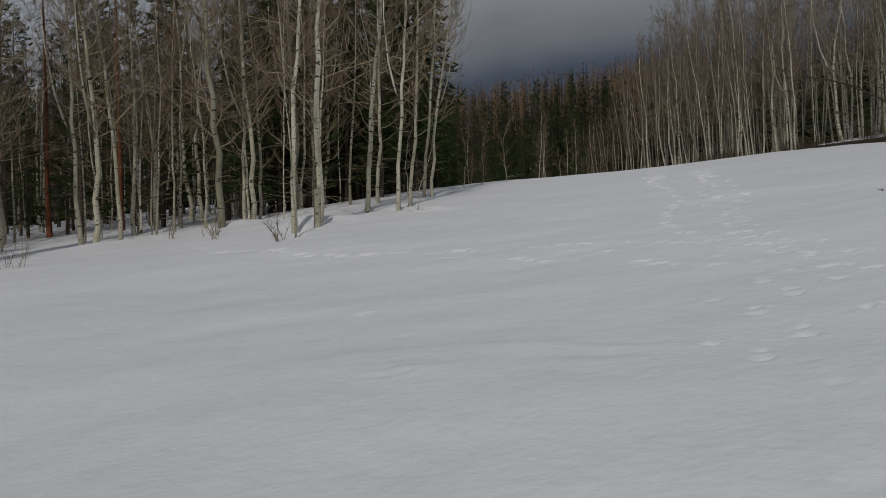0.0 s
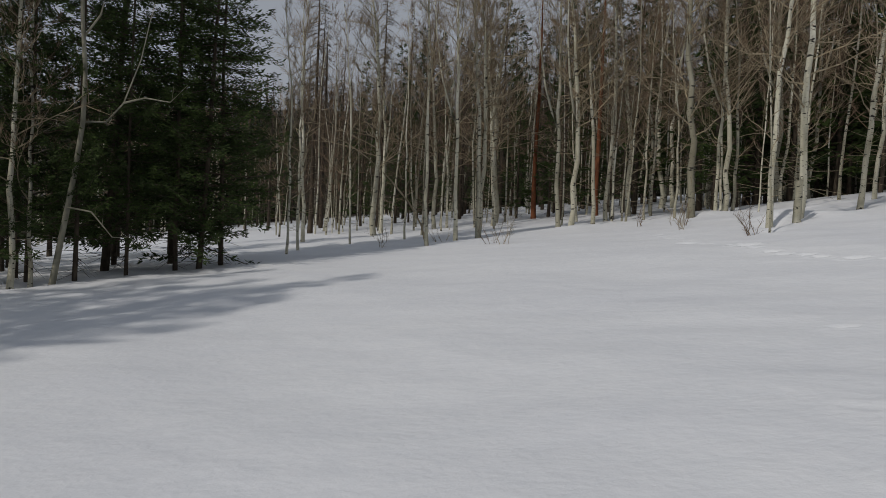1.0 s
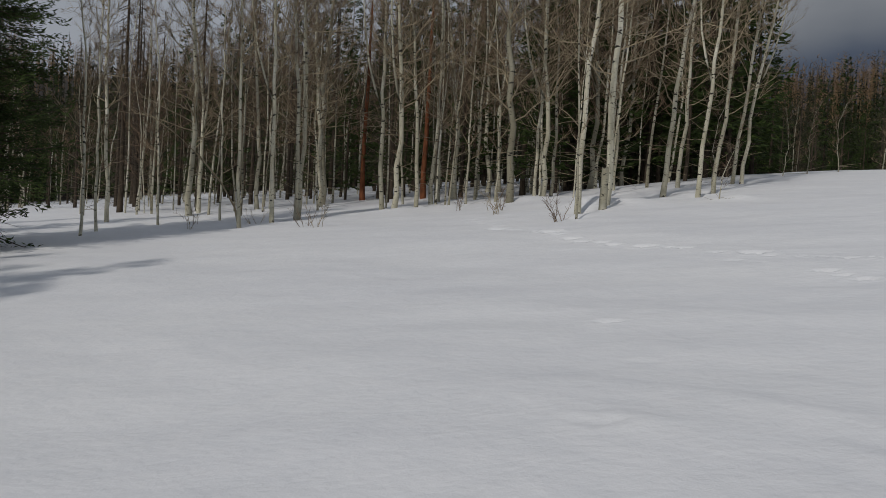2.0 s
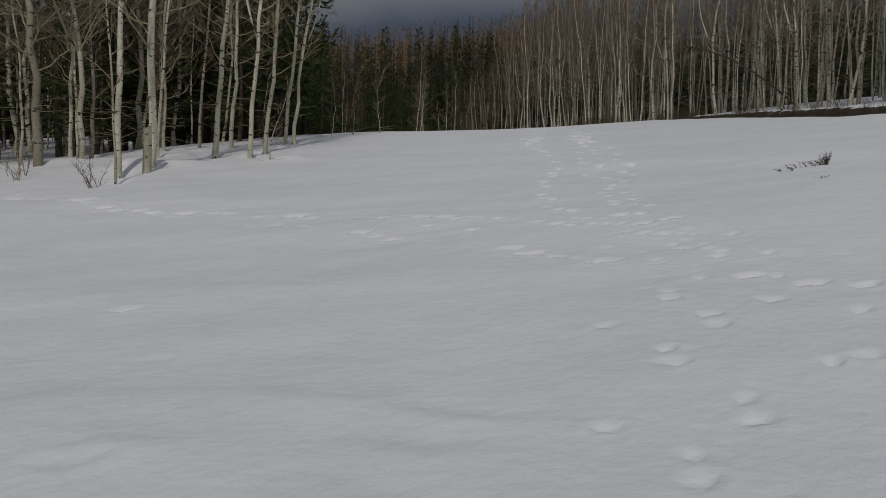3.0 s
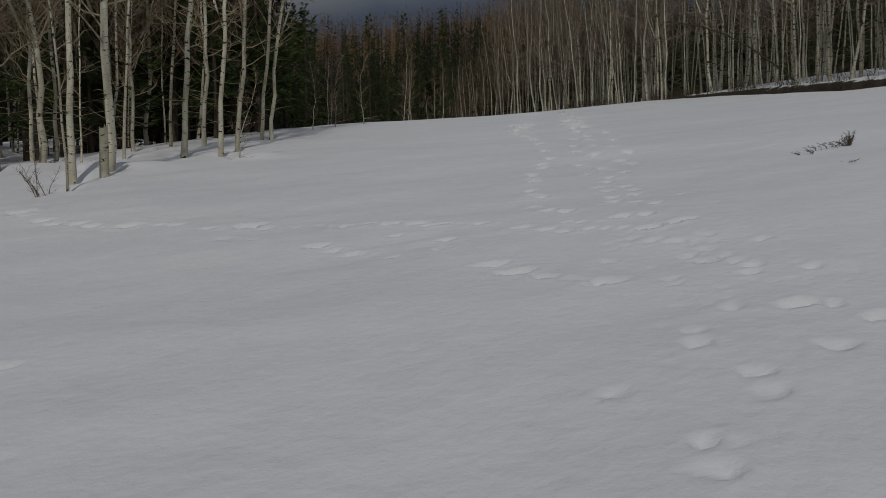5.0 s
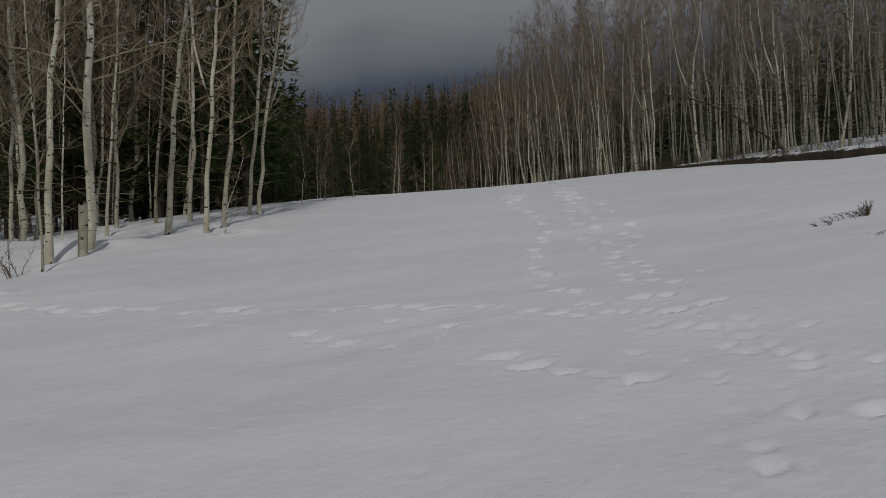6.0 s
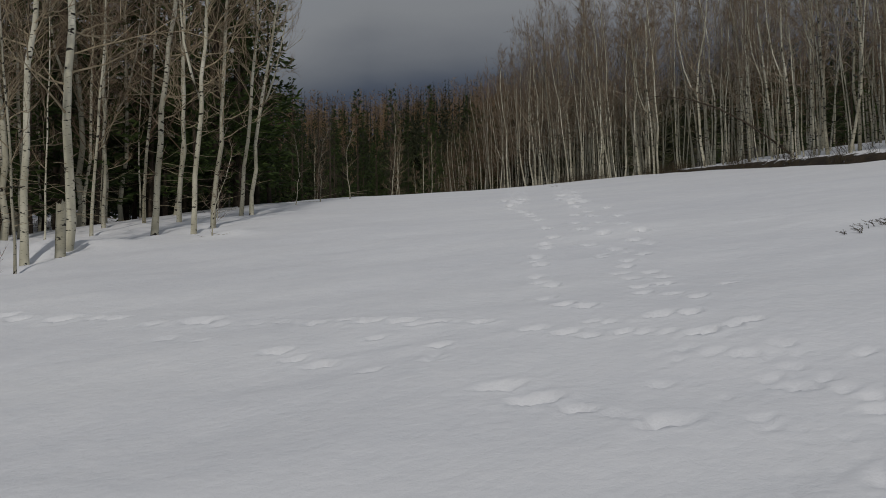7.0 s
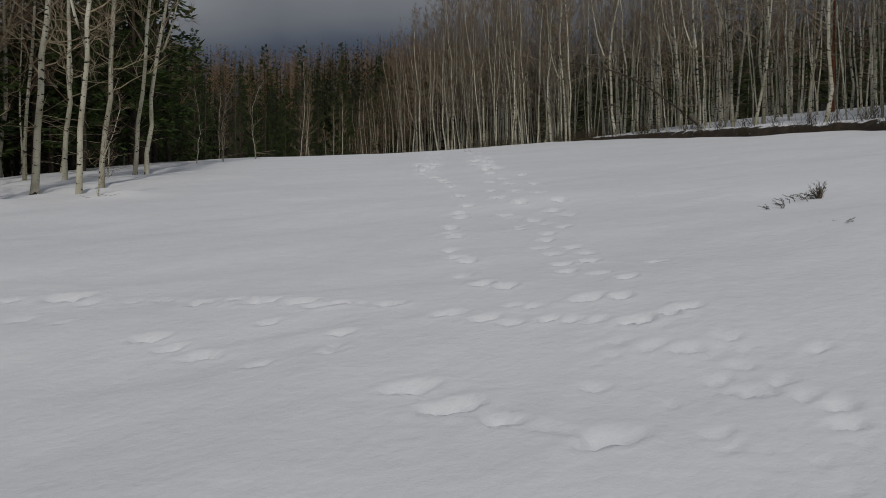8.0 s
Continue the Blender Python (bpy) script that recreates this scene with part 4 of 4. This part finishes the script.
for k, (x, y, n, h) in enumerate(((-4.85, 23.61, 7, 1.0), (-7.65, 26.28, 5, 0.9), (-8.2, 28.2, 4, 0.8), (-8.6, 28.6, 3, 0.8), (-10.2, 29.6, 4, 0.8), (-12.95, 24.1, 4, 1.3), (-13.9, 24.6, 4, 1.1), (-17.5, 26.8, 4, 0.9),
                                  (-21.0, 27.5, 4, 0.8), (-19.4, 25.3, 3, 0.7))):
    shrub("bare_shrub", 300 + k, n, h, 0.9, 0.011, 0.18, LIMB if k % 2 else TWIG, "leafless twiggy shrub rising out of the snow", x, y, -0.3, 0, 9, 0.25, 25)
shrub("dark_bush", 330, 18, 0.16, 1.0, 0.006, 0.03, SAGE, "small dark dry bush on the open snow", 10.03, 16.14, -0.35, 0, 16, 0.12, 15, "stuff", 75)
for k, (x, y, n, h, t) in enumerate(((9.94, 16.19, 7, 0.20, -0.5), (9.73, 16.12, 4, 0.16, -0.6), (9.50, 16.05, 3, 0.14, -0.6), (9.11, 15.83, 4, 0.16, -0.5), (8.90, 15.78, 3, 0.13, -0.4), (8.58, 14.12, 4, 0.15, -0.5), (14.8, 45.9, 4, 0.3, -0.4))):
    shrub("dry_sprig", 340 + k, n, h, 1.0, 0.006, 0.09, SAGE, "flattened dry sprig on the open snow", x, y, t, 0, 9, 0.0, 1, "", 18)

# dry brush along the bare bank
BRUSH = [shrub("brush_clump", 360 + i, 13, 0.75, 1.3, 0.010, 0.3, SAGE, "tangled dry brown brush on the bare bank", 0, 0, 0, 0, 5, 0.5, 15, "stuff") for i in range(3)]
for k in range(110):
    y = 20 + 41 * rng.random()
    x = 24.5 + 0.4 * math.sin(0.45 * y) + rng.uniform(0.5, 2.7)
    s = rng.uniform(0.5, 1.25)
    tagged(copy_thing(BRUSH[k % 3], stand(None, x, y, s, rng.uniform(0, 6.28))), group="brush on the bank")
for k in range(14):
    x, y = 21.5 + rng.uniform(-1.6, 1.6), 60.5 + rng.uniform(-1.5, 1.5)
    tagged(copy_thing(BRUSH[k % 3], stand(None, x, y, rng.uniform(0.6, 1.1), rng.uniform(0, 6.28))), group="brush on the bank")
clear(BRUSH)


def leaning_snag():
    """A dead tree that leans through the right stand."""
    rng = random.Random(21)
    root = new("leaning_dead_tree")
    a, b = Vector((28.5, 45.0, height(28.5, 45.0) - 0.3)), Vector((22.6, 52.0, 12.3))
    pts = [a.lerp(b, k / 6) + Vector((0, 0, 1.1 * math.sin(math.pi * k / 6))) for k in range(7)]
    t, w = Shape(), Shape()
    t.tube(pts, [0.065, 0.06, 0.055, 0.05, 0.04, 0.03, 0.012], 6, True)
    for k in range(26):
        i = rng.randrange(2, 7)
        w.spike(pts[i - 1].lerp(pts[i], rng.random()), around(rng, rng.uniform(-60, 20), rng.uniform(0, 6.28)), rng.uniform(0.4, 1.3), 0.014)
    part("trunk", t, CONIFER_BARK, root)
    part("limbwork", w, DEAD_TWIG, root, kind="stuff")
    tagged(root, "dark dead tree leaning through the aspens", "tree")


leaning_snag()


# ---------------------------------------------------------------- far woods
def far_woods():
    rng = random.Random(5)
    green, brown = Shape(), Shape()
    for n in range(5200):
        gap = n % 3 == 0   # the hillside seen over the meadow's crest stands thickest
        az = radians(rng.uniform(-8, 20) if gap else rng.uniform(-60, 45))
        r = (86 if gap else 96) + 230 * rng.random() ** 1.3
        x, y = r * math.sin(az), r * math.cos(az)
        if x > 27 and r < 110:
            continue
        base = Vector((x, y, height(x, y) - 0.5))
        top = rng.uniform(9, 16)
        if rng.random() < (0.98 if r < 190 else 0.65 if r < 225 else 0.2):
            wide = top * rng.uniform(0.09, 0.14)
            tiers = 12 if r < 140 else 8
            for k in range(tiers):
                h = 0.06 + 0.9 * k / tiers
                w = wide * (1 - h) ** 0.9 * rng.uniform(0.75, 1.2) + 0.08
                for j in range(10 if r < 140 else 5):
                    a = rng.uniform(0, 6.283)
                    d = around(rng, rng.uniform(-55, -5), a)
                    green.leaf(base + Vector((0, 0, h * top + rng.uniform(0, 0.12) * top)), d, Vector((-math.sin(a), math.cos(a), 0)), w * 1.15, w * (0.13 if r < 140 else 0.28))
            green.spike(base, Vector((0, 0, 1)), top * 1.04, 0.15)
        else:
            brown.spike(base, Vector((rng.uniform(-0.04, 0.04), rng.uniform(-0.04, 0.04), 1)).normalized(), top, 0.12)
            for k in range(20):
                h = rng.uniform(0.2, 0.97)
                d = around(rng, rng.uniform(5, 60), rng.uniform(0, 6.283))
                brown.spike(base + Vector((0, 0, h * top)), d, top * 0.13 * (1.2 - h) + 0.6, 0.085)
    for name, s, m, lab in (("far_fir_forest", green, FAR_NEEDLE, "dense dark fir forest on the far hillside"), ("far_bare_forest", brown, FAR_TWIG, "bare brown trees along the far ridge")):
        tagged(new(name, s.mesh(name, m, False)), lab, "forest", kind="stuff")


far_woods()
